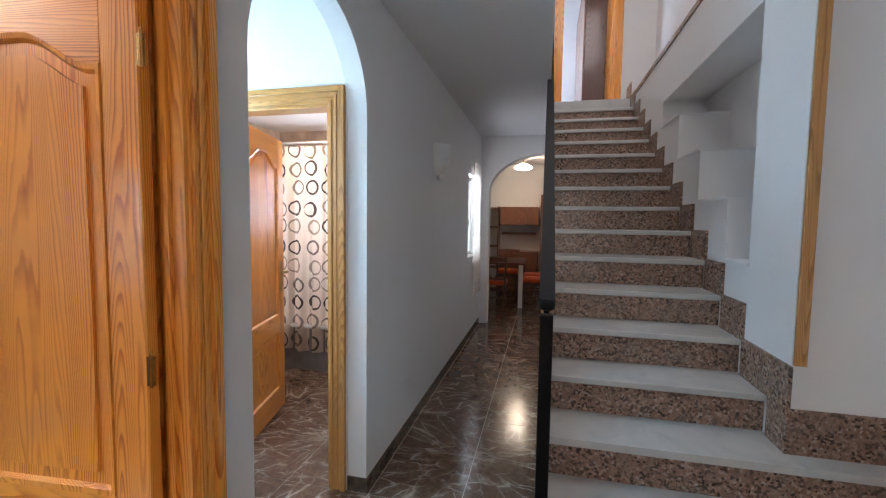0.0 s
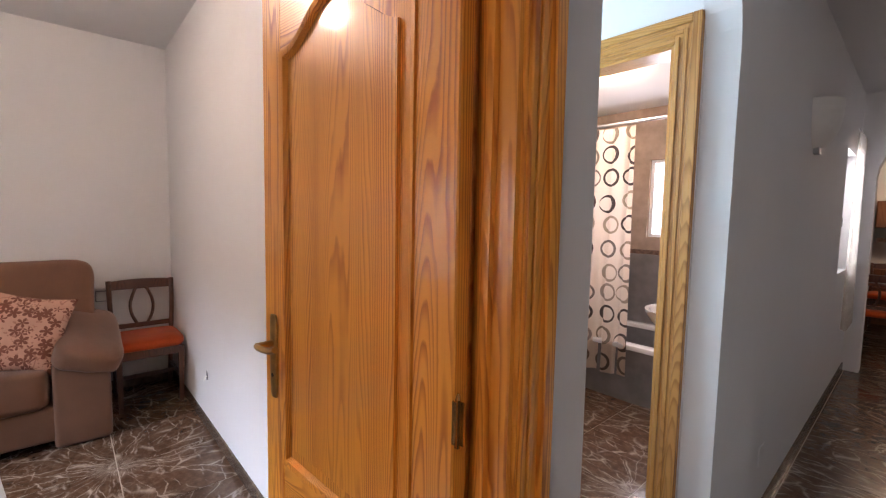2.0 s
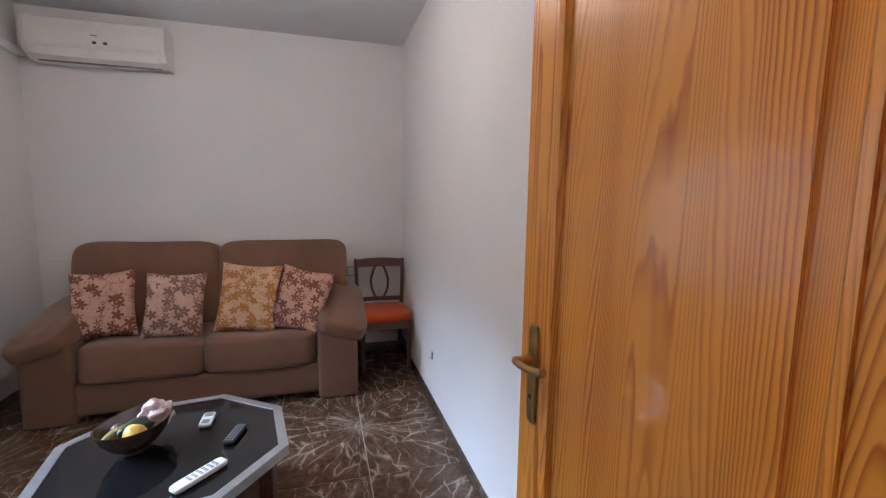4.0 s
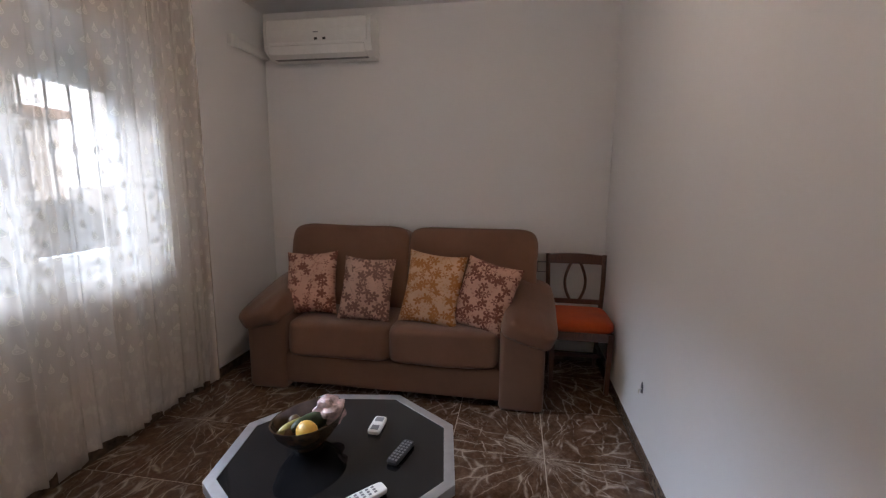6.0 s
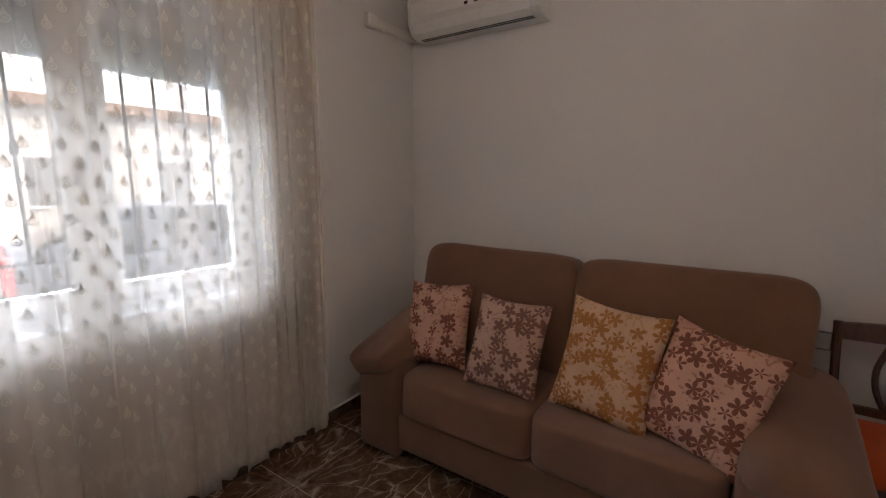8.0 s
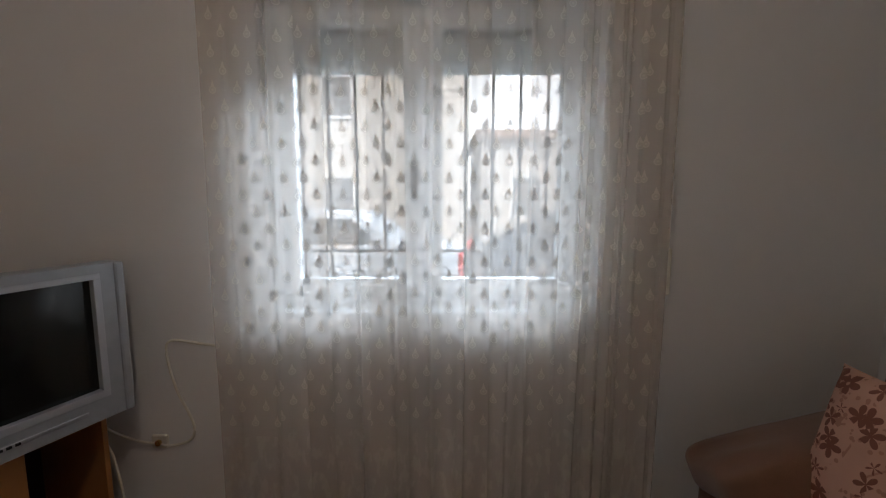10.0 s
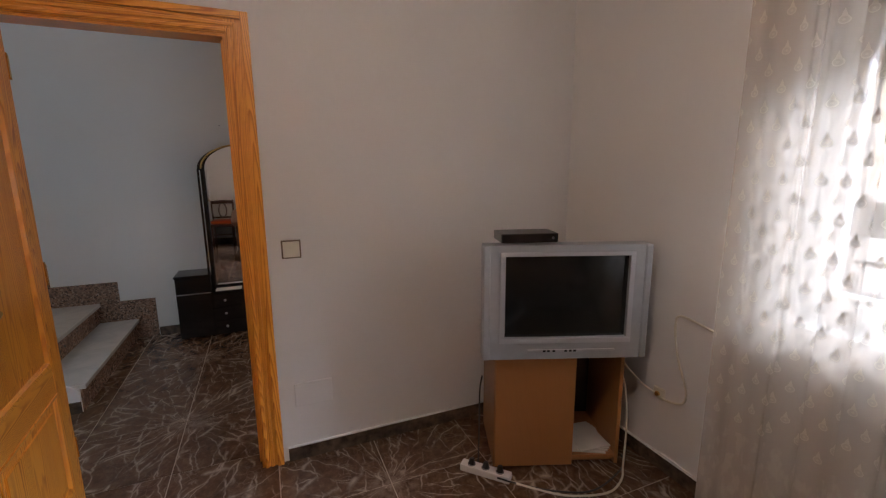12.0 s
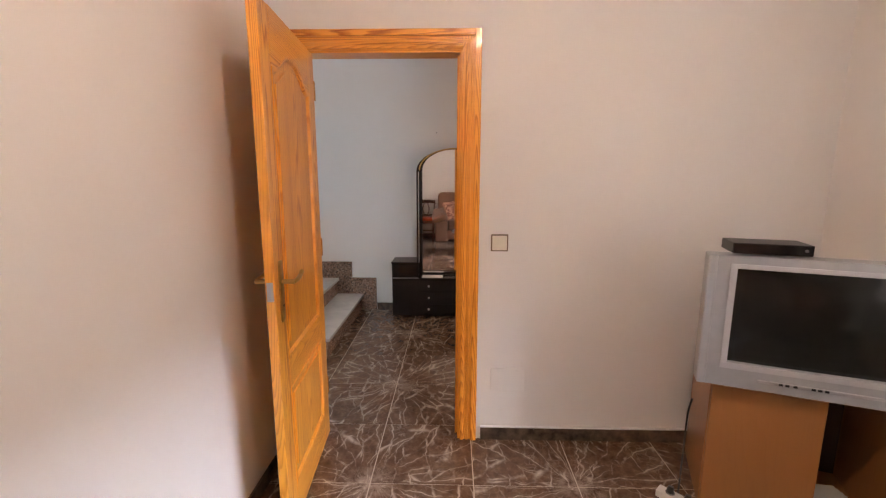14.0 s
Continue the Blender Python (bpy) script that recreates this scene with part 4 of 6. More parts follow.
# gathered pleats where the voile lies double
for x0, x1, seed in ((-0.79, -0.70, 5.0), (-0.41, -0.30, 6.0), (-0.17, -0.10, 7.0), (0.10, 0.23, 8.0), (0.38, 0.46, 9.0), (0.56, 0.78, 10.0)):
    pleat = curtain_sheet(x0, x1, 0.0, 2.45, 0.012, 0.11, seed, 0.02)
    bmesh.ops.translate(pleat, verts=pleat.verts[:], vec=(0, 0.042, 0))
    part("voile_fold", pleat, SHEER, cur, smooth=True)
bm = bmesh.new()
cyl(bm, (-0.98, 0, 2.48), (0.98, 0, 2.48), 0.011, n=12)
part("rod", bm, BRASS, cur)
for s in (-1, 1):
    bm = bmesh.new()
    soft(bm, (s * 1.0, 0, 2.48), (0.03, 0.022, 0.022), 0.9, 0.9, 14)
    part("finial", bm, BRASS, cur, smooth=True)
    part("bracket", boxes((s * 0.9 - 0.006, s * 0.9 + 0.006, -0.095, 0, 2.465, 2.472)), BRASS, cur)
for i in range(18):
    bm = bmesh.new()
    x = -0.80 + 1.6 * i / 17
    tube(bm, [(x, 0.016 * math.cos(a), 2.48 + 0.016 * math.sin(a)) for a in [k * 0.7 for k in range(10)]], 0.002, 5)
    part("ring", bm, BRASS, cur)

# ---- sofa ----
sofa = thing("sofa", (-4.02, 0.045, 0), "two-seat brown microfibre sofa with plump padded arms", "sofa")
part("base", box(bmesh.new(), -0.38, 0.385, -0.95, 0.95, 0.05, 0.26, 0.025, 3), SOFA_D, sofa, smooth=True)
for sx in (-0.30, 0.30):
    for sy in (-0.86, 0.86):
        part("foot", boxes((sx - 0.03, sx + 0.03, sy - 0.05, sy + 0.05, 0, 0.05)), BLACK_P, sofa)
for s in (-1, 1):
    part("arm_panel", box(bmesh.new(), -0.39, 0.405, min(s * 0.70, s * 0.97), max(s * 0.70, s * 0.97), 0.004, 0.52, 0.03, 3), SOFA_D, sofa, smooth=True)
    bm = bmesh.new()
    soft(bm, (0.075, s * 0.87, 0.572), (0.375, 0.175, 0.088), 0.5, 0.36, 96, Euler((radians(s * -19), radians(13), 0)).to_matrix(), 0.012, 5)
    for v in bm.verts:
        # gathers that run back from the stitched front end
        k = max(0.0, min(1.0, (v.co.x - 0.16) / 0.26))
        v.co.z += 0.009 * k * k * math.sin(46 * v.co.y + 7 * v.co.x) * (1 if v.co.z > 0.50 else 0.3)
    part("arm_pad", bm, SOFA, sofa, "plump sloping arm pad", True)
    bm = bmesh.new()
    soft(bm, (0.035, s * 0.343, 0.355), (0.375, 0.352, 0.125), 0.24, 0.19, 52, Euler((0, radians(-2), 0)).to_matrix(), 0.010, 4)
    part("seat_cushion", bm, SOFA, sofa, smooth=True)
    bm = bmesh.new()
    soft(bm, (-0.235, s * 0.462, 0.735), (0.135, 0.468, 0.315), 0.25, 0.2, 52, Euler((0, radians(-11), 0)).to_matrix(), 0.012, 4)
    part("back_cushion", bm, SOFA, sofa, smooth=True)
part("back_panel", box(bmesh.new(), -0.42, -0.31, -0.90, 0.90, 0.05, 0.80, 0.025, 3), SOFA_D, sofa, smooth=True)


def scatter_cushion(x, y, z, lean, roll, twist, size, material, label):
    """A square pillow standing on the sofa; drawn flat in x, y and then raised."""
    bm = bmesh.new()
    n = 26
    h = size / 2
    for side in (1, -1):
        rows = []
        for i in range(n + 1):
            row = []
            for j in range(n + 1):
                u, v = -1 + 2 * i / n, -1 + 2 * j / n
                pinch = 1 - 0.04 * (1 - (u * u)) * abs(v) ** 6 - 0.04 * (1 - v * v) * abs(u) ** 6
                t = max(0, (1 - abs(u) ** 2.6)) * max(0, (1 - abs(v) ** 2.6))
                p = Vector((u * h * 1.13 * pinch, v * h * 0.93 * pinch, 0))
                p.x *= 1 - 0.045 * (1 - v * v) * abs(u) ** 2
                p.y *= 1 - 0.045 * (1 - u * u) * abs(v) ** 2
                p.z = side * (0.075 * t ** 0.5 + 0.006 * t * noise.noise(Vector((u * 2 + x * 9, v * 2 + y * 9, side))))
                row.append(bm.verts.new(p))
            rows.append(row)
        for a, b in zip(rows, rows[1:]):
            for k in range(n):
                bm.faces.new((a[k], a[k + 1], b[k + 1], b[k]))
    bmesh.ops.remove_doubles(bm, verts=bm.verts[:], dist=0.0006)
    m = Matrix.Translation((x, y, z)) @ Euler((0, 0, radians(twist))).to_matrix().to_4x4() @ Euler((0, radians(90 - lean), 0)).to_matrix().to_4x4() @ Euler((0, 0, radians(roll))).to_matrix().to_4x4()
    return solid("throw_cushion", bm, material, label, "cushion", "", True, "cushions on the sofa", m)


scatter_cushion(-3.86, -0.57, 0.69, 20, 3, 6, 0.39, FLOR_BROWN, "pink throw cushion with dark brown flowers on the sofa")
scatter_cushion(-3.82, -0.155, 0.675, 22, -2, 2, 0.39, FLOR_MAUVE, "beige throw cushion with mauve flowers on the sofa")
scatter_cushion(-3.82, 0.295, 0.70, 20, -5, -4, 0.425, FLOR_OCHRE, "cream throw cushion with ochre flowers on the sofa")
scatter_cushion(-3.80, 0.64, 0.675, 24, -12, -10, 0.405, FLOR_BROWN, "pink throw cushion with brown flowers leaning on the arm")

# ---- chair in the corner ----


def dining_chair(at, label, group=""):
    """Wooden chair, front toward +x, with an oval splat and a padded seat."""
    c = thing("chair", at, label, "chair", group)
    for s in (-1, 1):
        part("front_leg", prism_taper((0.19, s * 0.185), (0.185, s * 0.18), 0.036, 0.026, 0.42, 0.0), DARKWOOD, c)
        bm = bmesh.new()
        tube(bm, [(-0.25, s * 0.175, 0.0), (-0.215, s * 0.18, 0.25), (-0.205, s * 0.185, 0.45), (-0.215, s * 0.195, 0.65), (-0.245, s * 0.20, 0.87)], 0.0165, 8)
        part("back_post", bm, DARKWOOD, c, smooth=True)
        part("side_rail", box(bmesh.new(), -0.2, 0.19, s * 0.185 - 0.011, s * 0.185 + 0.011, 0.365, 0.425, 0.003, 1), DARKWOOD, c)
        part("stretcher", box(bmesh.new(), -0.215, 0.185, s * 0.18 - 0.009, s * 0.18 + 0.009, 0.17, 0.20, 0.003, 1), DARKWOOD, c)
    part("front_rail", box(bmesh.new(), 0.178, 0.2, -0.17, 0.17, 0.365, 0.425, 0.003, 1), DARKWOOD, c)
    part("cross_stretcher", box(bmesh.new(), -0.02, 0.0, -0.172, 0.172, 0.172, 0.198, 0.003, 1), DARKWOOD, c)
    bm = bmesh.new()
    rows = []
    for i in range(13):
        u = -1 + 2 * i / 12
        b = 0.012 * (1 - u * u)
        rows.append([bm.verts.new(q) for q in ((-0.252 - b, u * 0.2, 0.80), (-0.226 - b, u * 0.2, 0.80), (-0.236 - b, u * 0.2, 0.862 + b), (-0.262 - b, u * 0.2, 0.862 + b))])
    for a, b in zip(rows, rows[1:]):
        for k in range(4):
            bm.faces.new((a[k], a[(k + 1) % 4], b[(k + 1) % 4], b[k]))
    bm.faces.new(rows[0]); bm.faces.new(rows[-1][::-1])
    part("top_rail", bm, DARKWOOD, c)
    part("lower_rail", box(bmesh.new(), -0.222, -0.2, -0.185, 0.185, 0.505, 0.54, 0.003, 1), DARKWOOD, c)
    for s in (-1, 1):
        bm = bmesh.new()
        tube(bm, [(-0.212, s * 0.035, 0.535), (-0.218, s * 0.066, 0.61), (-0.226, s * 0.072, 0.69), (-0.236, s * 0.05, 0.77), (-0.244, s * 0.03, 0.81)], 0.011, 8)
        part("splat", bm, DARKWOOD, c, smooth=True)
    bm = bmesh.new()
    soft(bm, (-0.005, 0, 0.455), (0.225, 0.215, 0.045), 0.55, 0.3, 32, None, 0.006, 7)
    part("seat", bm, ORANGE, c, "orange velvet seat", True)
    return c


def prism_taper(p0, p1, w0, w1, z0, z1):
    bm = bmesh.new()
    a = [bm.verts.new((p0[0] + sx * w0 / 2, p0[1] + sy * w0 / 2, z0)) for sx, sy in ((1, 1), (-1, 1), (-1, -1), (1, -1))]
    b = [bm.verts.new((p1[0] + sx * w1 / 2, p1[1] + sy * w1 / 2, z1)) for sx, sy in ((1, 1), (-1, 1), (-1, -1), (1, -1))]
    for i in range(4):
        bm.faces.new((a[i], a[(i + 1) % 4], b[(i + 1) % 4], b[i]))
    bm.faces.new(a[::-1]); bm.faces.new(b)
    return bm


dining_chair((-4.14, 1.262, 0), "dark wooden chair with an orange velvet seat beside the sofa")

# ---- coffee table and what lies on it ----
TX, TY, TZ = -2.53, 0.20, 0.40
table = thing("coffee_table", (TX, TY, 0), "octagonal coffee table with black glass top and metal rim", "coffee table")
ang = [radians(77 + 45 * k) for k in range(8)]


def octo(r):
    return [(r * math.cos(a), r * math.sin(a)) for a in ang]


part("glass_top", prism(bmesh.new(), octo(0.418), "z", TZ - 0.014, TZ - 0.003), BLACKGLASS, table)
for k in range(8):
    o, i = octo(0.456), octo(0.415)
    q = [o[k], o[(k + 1) % 8], i[(k + 1) % 8], i[k]]
    part("rim", prism(bmesh.new(), q, "z", TZ - 0.04, TZ), CHROME, table, "brushed metal rim")
part("apron", prism(bmesh.new(), octo(0.405), "z", TZ - 0.075, TZ - 0.041), DARKWOOD, table)
for k in range(0, 8):
    a = ang[k]
    bm = boxes((-0.028, 0.028, -0.028, 0.028, 0.0, TZ - 0.075), bevel=0.004)
    bmesh.ops.transform(bm, matrix=Matrix.Translation((0.37 * math.cos(a), 0.37 * math.sin(a), 0)) @ Euler((0, 0, a)).to_matrix().to_4x4(), verts=bm.verts[:])
    part("leg", bm, DARKWOOD, table)
part("shelf", prism(bmesh.new(), octo(0.36), "z", 0.10, 0.118), DARKWOOD, table)

bowl = thing("fruit_bowl", (-2.545, 0.068, TZ, 0, 0, 155), "brown glazed bowl with fruit on the coffee table", "bowl")
BOWLM = plain("brown_glaze", (0.065, 0.042, 0.024), 0.2, 0, 0.5, 14, 0.05)
bm = lathe(bmesh.new(), [(0.001, 0.0), (0.05, 0.0), (0.052, 0.012), (0.08, 0.03), (0.115, 0.07), (0.13, 0.108), (0.134, 0.112), (0.127, 0.11), (0.11, 0.07), (0.075, 0.036), (0.001, 0.025)], 40)
for v in bm.verts:
    v.co.x *= 1.12
    v.co.y *= 0.84
    v.co.z *= 1.05 + 0.9 * abs(v.co.x) ** 1.5      # the rim rises towards both ends
part("bowl_shell", bm, BOWLM, bowl, smooth=True)


def fruit(name, c, s, col, label, rot=(0, 0, 0), rough=0.45):
    bm2 = bmesh.new()
    soft(bm2, (0, 0, 0), s, 0.95, 1.0, 20, None, 0.004, 14)
    return solid(name, bm2, plain(name + "_skin", col, rough, 0, 0.25, 25, 0.1), label, "fruit", "", True, "fruit in the bowl", pose(*c, *rot))


BX, BYF = -2.545, 0.068
fruit("lemon", (BX + 0.05, BYF + 0.015, TZ + 0.086), (0.046, 0.038, 0.037), (0.66, 0.38, 0.06), "yellow lemon in the bowl", (0, 0, 60))
fruit("avocado", (BX - 0.015, BYF + 0.005, TZ + 0.084), (0.092, 0.034, 0.034), (0.03, 0.045, 0.014), "dark green avocado in the bowl", (0, 8, 155))
fruit("banana_tip", (BX + 0.03, BYF - 0.045, TZ + 0.086), (0.075, 0.024, 0.024), (0.24, 0.2, 0.05), "greenish fruit in the bowl", (0, 0, -25))
fruit("walnut", (BX - 0.01, BYF - 0.065, TZ + 0.082), (0.026, 0.024, 0.024), (0.13, 0.07, 0.03), "brown nut in the bowl")
fruit("walnut", (BX + 0.06, BYF - 0.055, TZ + 0.08), (0.026, 0.024, 0.024), (0.13, 0.07, 0.03), "brown nut in the bowl")
bm = bmesh.new()
soft(bm, (0, 0, 0), (0.055, 0.05, 0.05), 0.9, 0.9, 40, None, 0.03, 34)
solid("sweet_bag", bm, plain("crinkled_wrapper", (0.66, 0.5, 0.5), 0.25, 0, 0.45, 45, 0.4), "crinkled pale pink wrapper in the bowl", "bag", "", True, "", pose(BX - 0.075, BYF + 0.05, TZ + 0.106))


def remote(at, sx, sy, sz, mat, label, keys, keymat, name="remote_control"):
    r = thing(name, at, label, "remote control")
    bm = bmesh.new()
    soft(bm, (0, 0, sz / 2), (sx / 2, sy / 2, sz / 2), 0.35, 0.3, 28)
    part("body", bm, mat, r, smooth=True)
    for x, y, w, h in keys:
        part("button", box(bmesh.new(), x - w / 2, x + w / 2, y - h / 2, y + h / 2, sz * 0.9, sz + 0.0015, 0.0008, 1), keymat, r)
    return r


remote((-2.70, 0.285, TZ), 0.115, 0.052, 0.018, WHITE_P, "white air conditioner remote on the coffee table", [(0.028, 0, 0.03, 0.03), (-0.03, 0, 0.03, 0.034)], GREY_P)
remote((-2.55, 0.425, TZ, 0, 0, -14), 0.145, 0.045, 0.016, BLACK_P, "small black remote control on the coffee table", [(-0.055 + 0.016 * i, -0.013 + 0.013 * j, 0.009, 0.008) for i in range(8) for j in range(3)], GREY_P)
remote((-2.29, 0.355, TZ, 0, 0, -42), 0.20, 0.05, 0.02, WHITE_P, "long white remote control on the coffee table", [(-0.06 + 0.02 * i, -0.012 + 0.012 * j, 0.01, 0.007) for i in range(6) for j in range(3)], GREY_P)

# ---- television corner ----
SD = math.degrees(math.atan2(-0.65, -0.25))        # direction of the stand's front, from the wall side to the window side
S0 = (-1.352, -0.474)
stand = thing("tv_stand", pose(S0[0], S0[1], 0, 0, 0, SD), "orange beech television stand with an open compartment", "tv stand")
SL, SDP, SH = 0.627, 0.40, 0.60
# local: x along the front, +y behind the front
part("top", box(bmesh.new(), 0, SL, 0, SDP, SH - 0.018, SH, 0.002, 1), BEECH, stand)
part("bottom", box(bmesh.new(), 0.018, SL - 0.018, 0.004, SDP, 0.03, 0.048), BEECH, stand)
for x in (0, SL - 0.018):
    part("side", box(bmesh.new(), x, x + 0.018, 0, SDP, 0, SH - 0.018, 0.001, 1), BEECH, stand)
part("divider", box(bmesh.new(), 0.375, 0.391, 0.02, SDP, 0.048, SH - 0.018), BEECH, stand)
# back panel coloured dark for the shade deep in the compartment
part("back", box(bmesh.new(), 0.018, SL - 0.018, SDP - 0.006, SDP, 0.048, SH - 0.018), SHADED_IN, stand)
part("door", box(bmesh.new(), 0.003, 0.388, -0.018, -0.001, 0.012, SH - 0.022, 0.002, 1), BEECH, stand)
part("plinth", box(bmesh.new(), 0.018, SL - 0.018, 0.03, 0.045, 0, 0.03), BEECH, stand)
pile = thing("magazines", pose(S0[0], S0[1], 0, 0, 0, SD) @ pose(0.50, 0.13, 0.048), "white papers lying in the stand's compartment", "papers")
for i in range(4):
    bm = box(bmesh.new(), -0.085, 0.085, -0.11, 0.11, i * 0.006, i * 0.006 + 0.005)
    bmesh.ops.transform(bm, matrix=Euler((0, 0, radians(7 * i - 8))).to_matrix().to_4x4(), verts=bm.verts[:])
    part("sheet", bm, PAPER, pile)

TVW, TVH = 0.741, 0.527
tv = thing("television", pose(0.01, 0.035, 0) @ pose(S0[0], S0[1], SH, 0, 0, SD) @ pose(-0.03, -0.02, 0.0, 0, 0, 0), "silver widescreen tube television on the stand", "television")
bez = [(0, TVW, 0.0, 0.10), (0, TVW, TVH - 0.045, TVH), (0, 0.09, 0.10, TVH - 0.045), (TVW - 0.09, TVW, 0.10, TVH - 0.045)]
bm = bmesh.new()
for a in bez:
    box(bm, a[0], a[1], -0.055, 0.03, a[2] + 0.006, a[3] + 0.006)
bmesh.ops.remove_doubles(bm, verts=bm.verts[:], dist=0.0005)
part("bezel", bm, SILVER_P, tv)
for x0, x1 in ((-0.004, 0.028), (TVW - 0.028, TVW + 0.004)):
    part("speaker_trim", box(bmesh.new(), x0, x1, -0.062, 0.028, 0.004, TVH + 0.008, 0.008, 2), SILVER_P, tv)
part("inner_frame", boxes((0.072, TVW - 0.072, -0.0605, -0.0552, 0.082, 0.106), (0.072, TVW - 0.072, -0.0605, -0.0552, TVH - 0.042, TVH - 0.024), (0.072, 0.094, -0.0605, -0.0552, 0.106, TVH - 0.042), (TVW - 0.094, TVW - 0.072, -0.0605, -0.0552, 0.106, TVH - 0.042), bevel=0.002), TV_PALE, tv, "paler silver frame round the screen")
bm = bmesh.new()
rows = []
for i in range(15):
    row = []
    for j in range(11):
        u, v = -1 + i / 7, -1 + j / 5
        row.append(bm.verts.new((0.5 * TVW + u * (TVW / 2 - 0.088), -0.035 - 0.016 * (1 - u * u) * (1 - v * v * 0.7) + 0.004, 0.055 + 0.006 + 0.5 * TVH - 0.0275 + v * (TVH / 2 - 0.068))))
    rows.append(row)
for a, b in zip(rows, rows[1:]):
    for k in range(10):
        bm.faces.new((a[k], a[k + 1], b[k + 1], b[k]))
part("screen", bm, SCREEN, tv, "dark curved glass screen", True)
bm = bmesh.new()
pr = [(0.03, 0.02, TVW - 0.02, 0.02, TVH - 0.005), (0.18, 0.09, TVW - 0.09, 0.03, TVH - 0.06), (0.36, 0.22, TVW - 0.22, 0.05, TVH - 0.16)]
rings = [[bm.verts.new(q) for q in ((x0, y, z0), (x1, y, z0), (x1, y, z1), (x0, y, z1))] for y, x0, x1, z0, z1 in pr]
for a, b in zip(rings, rings[1:]):
    for k in range(4):
        bm.faces.new((a[k], a[(k + 1) % 4], b[(k + 1) % 4], b[k]))
bm.faces.new(rings[-1])
part("housing", bm, GREY_P, tv)
part("control_strip", box(bmesh.new(), 0.2, 0.60, -0.0585, -0.05, 0.04, 0.052, 0.002, 1), CHROME, tv)
for x in (0.27, 0.29, 0.315, 0.37, 0.39, 0.41):
    part("button", box(bmesh.new(), x, x + 0.013, -0.061, -0.054, 0.041, 0.05, 0.001, 1), BLACK_P, tv)
part("base", box(bmesh.new(), 0.1, TVW - 0.1, 0.0, 0.25, 0.0, 0.02), GREY_P, tv)

settop = thing("set_top_box", pose(S0[0], S0[1], SH + TVH + 0.006, 0, 0, SD) @ pose(0.01, 0.0, 0.0, 0, 0, 4), "black set-top box on the television", "set-top box")
part("case", box(bmesh.new(), 0, 0.26, -0.04, 0.11, 0.004, 0.045, 0.003, 1), BLACK_P, settop)
part("front", box(bmesh.new(), 0.003, 0.257, -0.043, -0.0405, 0.007, 0.042), BLACKGLASS, settop)
part("knob", cyl(bmesh.new(), (0.235, -0.0425, 0.025), (0.235, -0.046, 0.025), 0.006, n=12), GREY_P, settop)

strip = thing("power_strip", pose(-1.385, -0.412, 0, 0, 0, -137), "white three-socket power strip on the floor", "power strip")
part("body", box(bmesh.new(), -0.125, 0.125, -0.026, 0.026, 0, 0.036, 0.006, 2), WHITE_P, strip, smooth=True)
for i in (-1, 0, 1):
    part("socket", cyl(bmesh.new(), (i * 0.072, 0, 0.036), (i * 0.072, 0, 0.0372), 0.020, n=18), GREY_P, strip)
    pl = part("plug", cyl(bmesh.new(), (i * 0.072, 0, 0.0372), (i * 0.072, 0.006, 0.064), 0.017, 0.011, n=14), BLACK_P, strip, "black plug")


def cord(name, pts, r, material, label):
    return solid(name, tube(bmesh.new(), pts, r, 7), material, label, "cable", "", True)


cord("cable", [(-1.482, -0.484, 0.012), (-1.568, -0.570, 0.008), (-1.663, -0.684, 0.007), (-1.720, -0.856, 0.007), (-1.682, -0.980, 0.007), (-1.625, -1.047, 0.03), (-1.601, -1.076, 0.22), (-1.558, -1.095, 0.40), (-1.529, -1.085, 0.47)], 0.0048, CREAM_P, "cream flex running from the power strip to the television")
cord("cable", [(-1.472, -0.426, 0.04), (-1.510, -0.512, 0.01), (-1.615, -0.646, 0.006), (-1.682, -0.818, 0.006), (-1.615, -1.057, 0.006), (-1.548, -1.114, 0.01)], 0.0042, BLACK_P, "black flex on the floor beside the stand")
cord("cable", [(-1.314, -0.426, 0.48), (-1.305, -0.419, 0.40), (-1.300, -0.419, 0.2), (-1.300, -0.417, 0.03), (-1.338, -0.388, 0.008)], 0.004, BLACK_P, "black flex hanging beside the stand")
cord("cable", [(-1.95, YS + 0.006, 0.775), (-1.86, YS + 0.006, 0.785), (-1.725, YS + 0.006, 0.80), (-1.705, YS + 0.008, 0.74), (-1.735, YS + 0.01, 0.6), (-1.79, YS + 0.012, 0.47), (-1.78, YS + 0.012, 0.40), (-1.70, YS + 0.012, 0.37), (-1.63, YS + 0.014, 0.385)], 0.0052, CREAM_P, "cream aerial cable running along the wall")
cord("cable", [(-1.64, YS + 0.02, 0.385), (-1.58, YS + 0.03, 0.40), (-1.50, YS + 0.05, 0.45), (-1.46, YS + 0.07, 0.5)], 0.0048, CREAM_P, "cream aerial cable to the television")
ant = thing("aerial_socket", (-1.65, YS, 0.385), "old cream aerial socket on the wall", "socket")
part("plate", box(bmesh.new(), -0.035, 0.03, 0.0005, 0.014, -0.028, 0.03, 0.005, 1), CREAM_P, ant)
part("hub", cyl(bmesh.new(), (0, 0.014, 0), (0, 0.024, 0), 0.012, n=12), BRASS, ant)

# ---- fittings on the walls ----


def plate_on_east(name, y, z, w, h, label, face, frame_m):
    p = thing(name, (XE, y, z), label, "switch")
    part("surround", box(bmesh.new(), -0.009, -0.0005, -w / 2, w / 2, -h / 2, h / 2, 0.004, 2), frame_m, p)
    part("rocker", box(bmesh.new(), -0.013, -0.009, -w / 2 + 0.007, w / 2 - 0.007, -h / 2 + 0.007, h / 2 - 0.007, 0.003, 2), face, p)
    return p


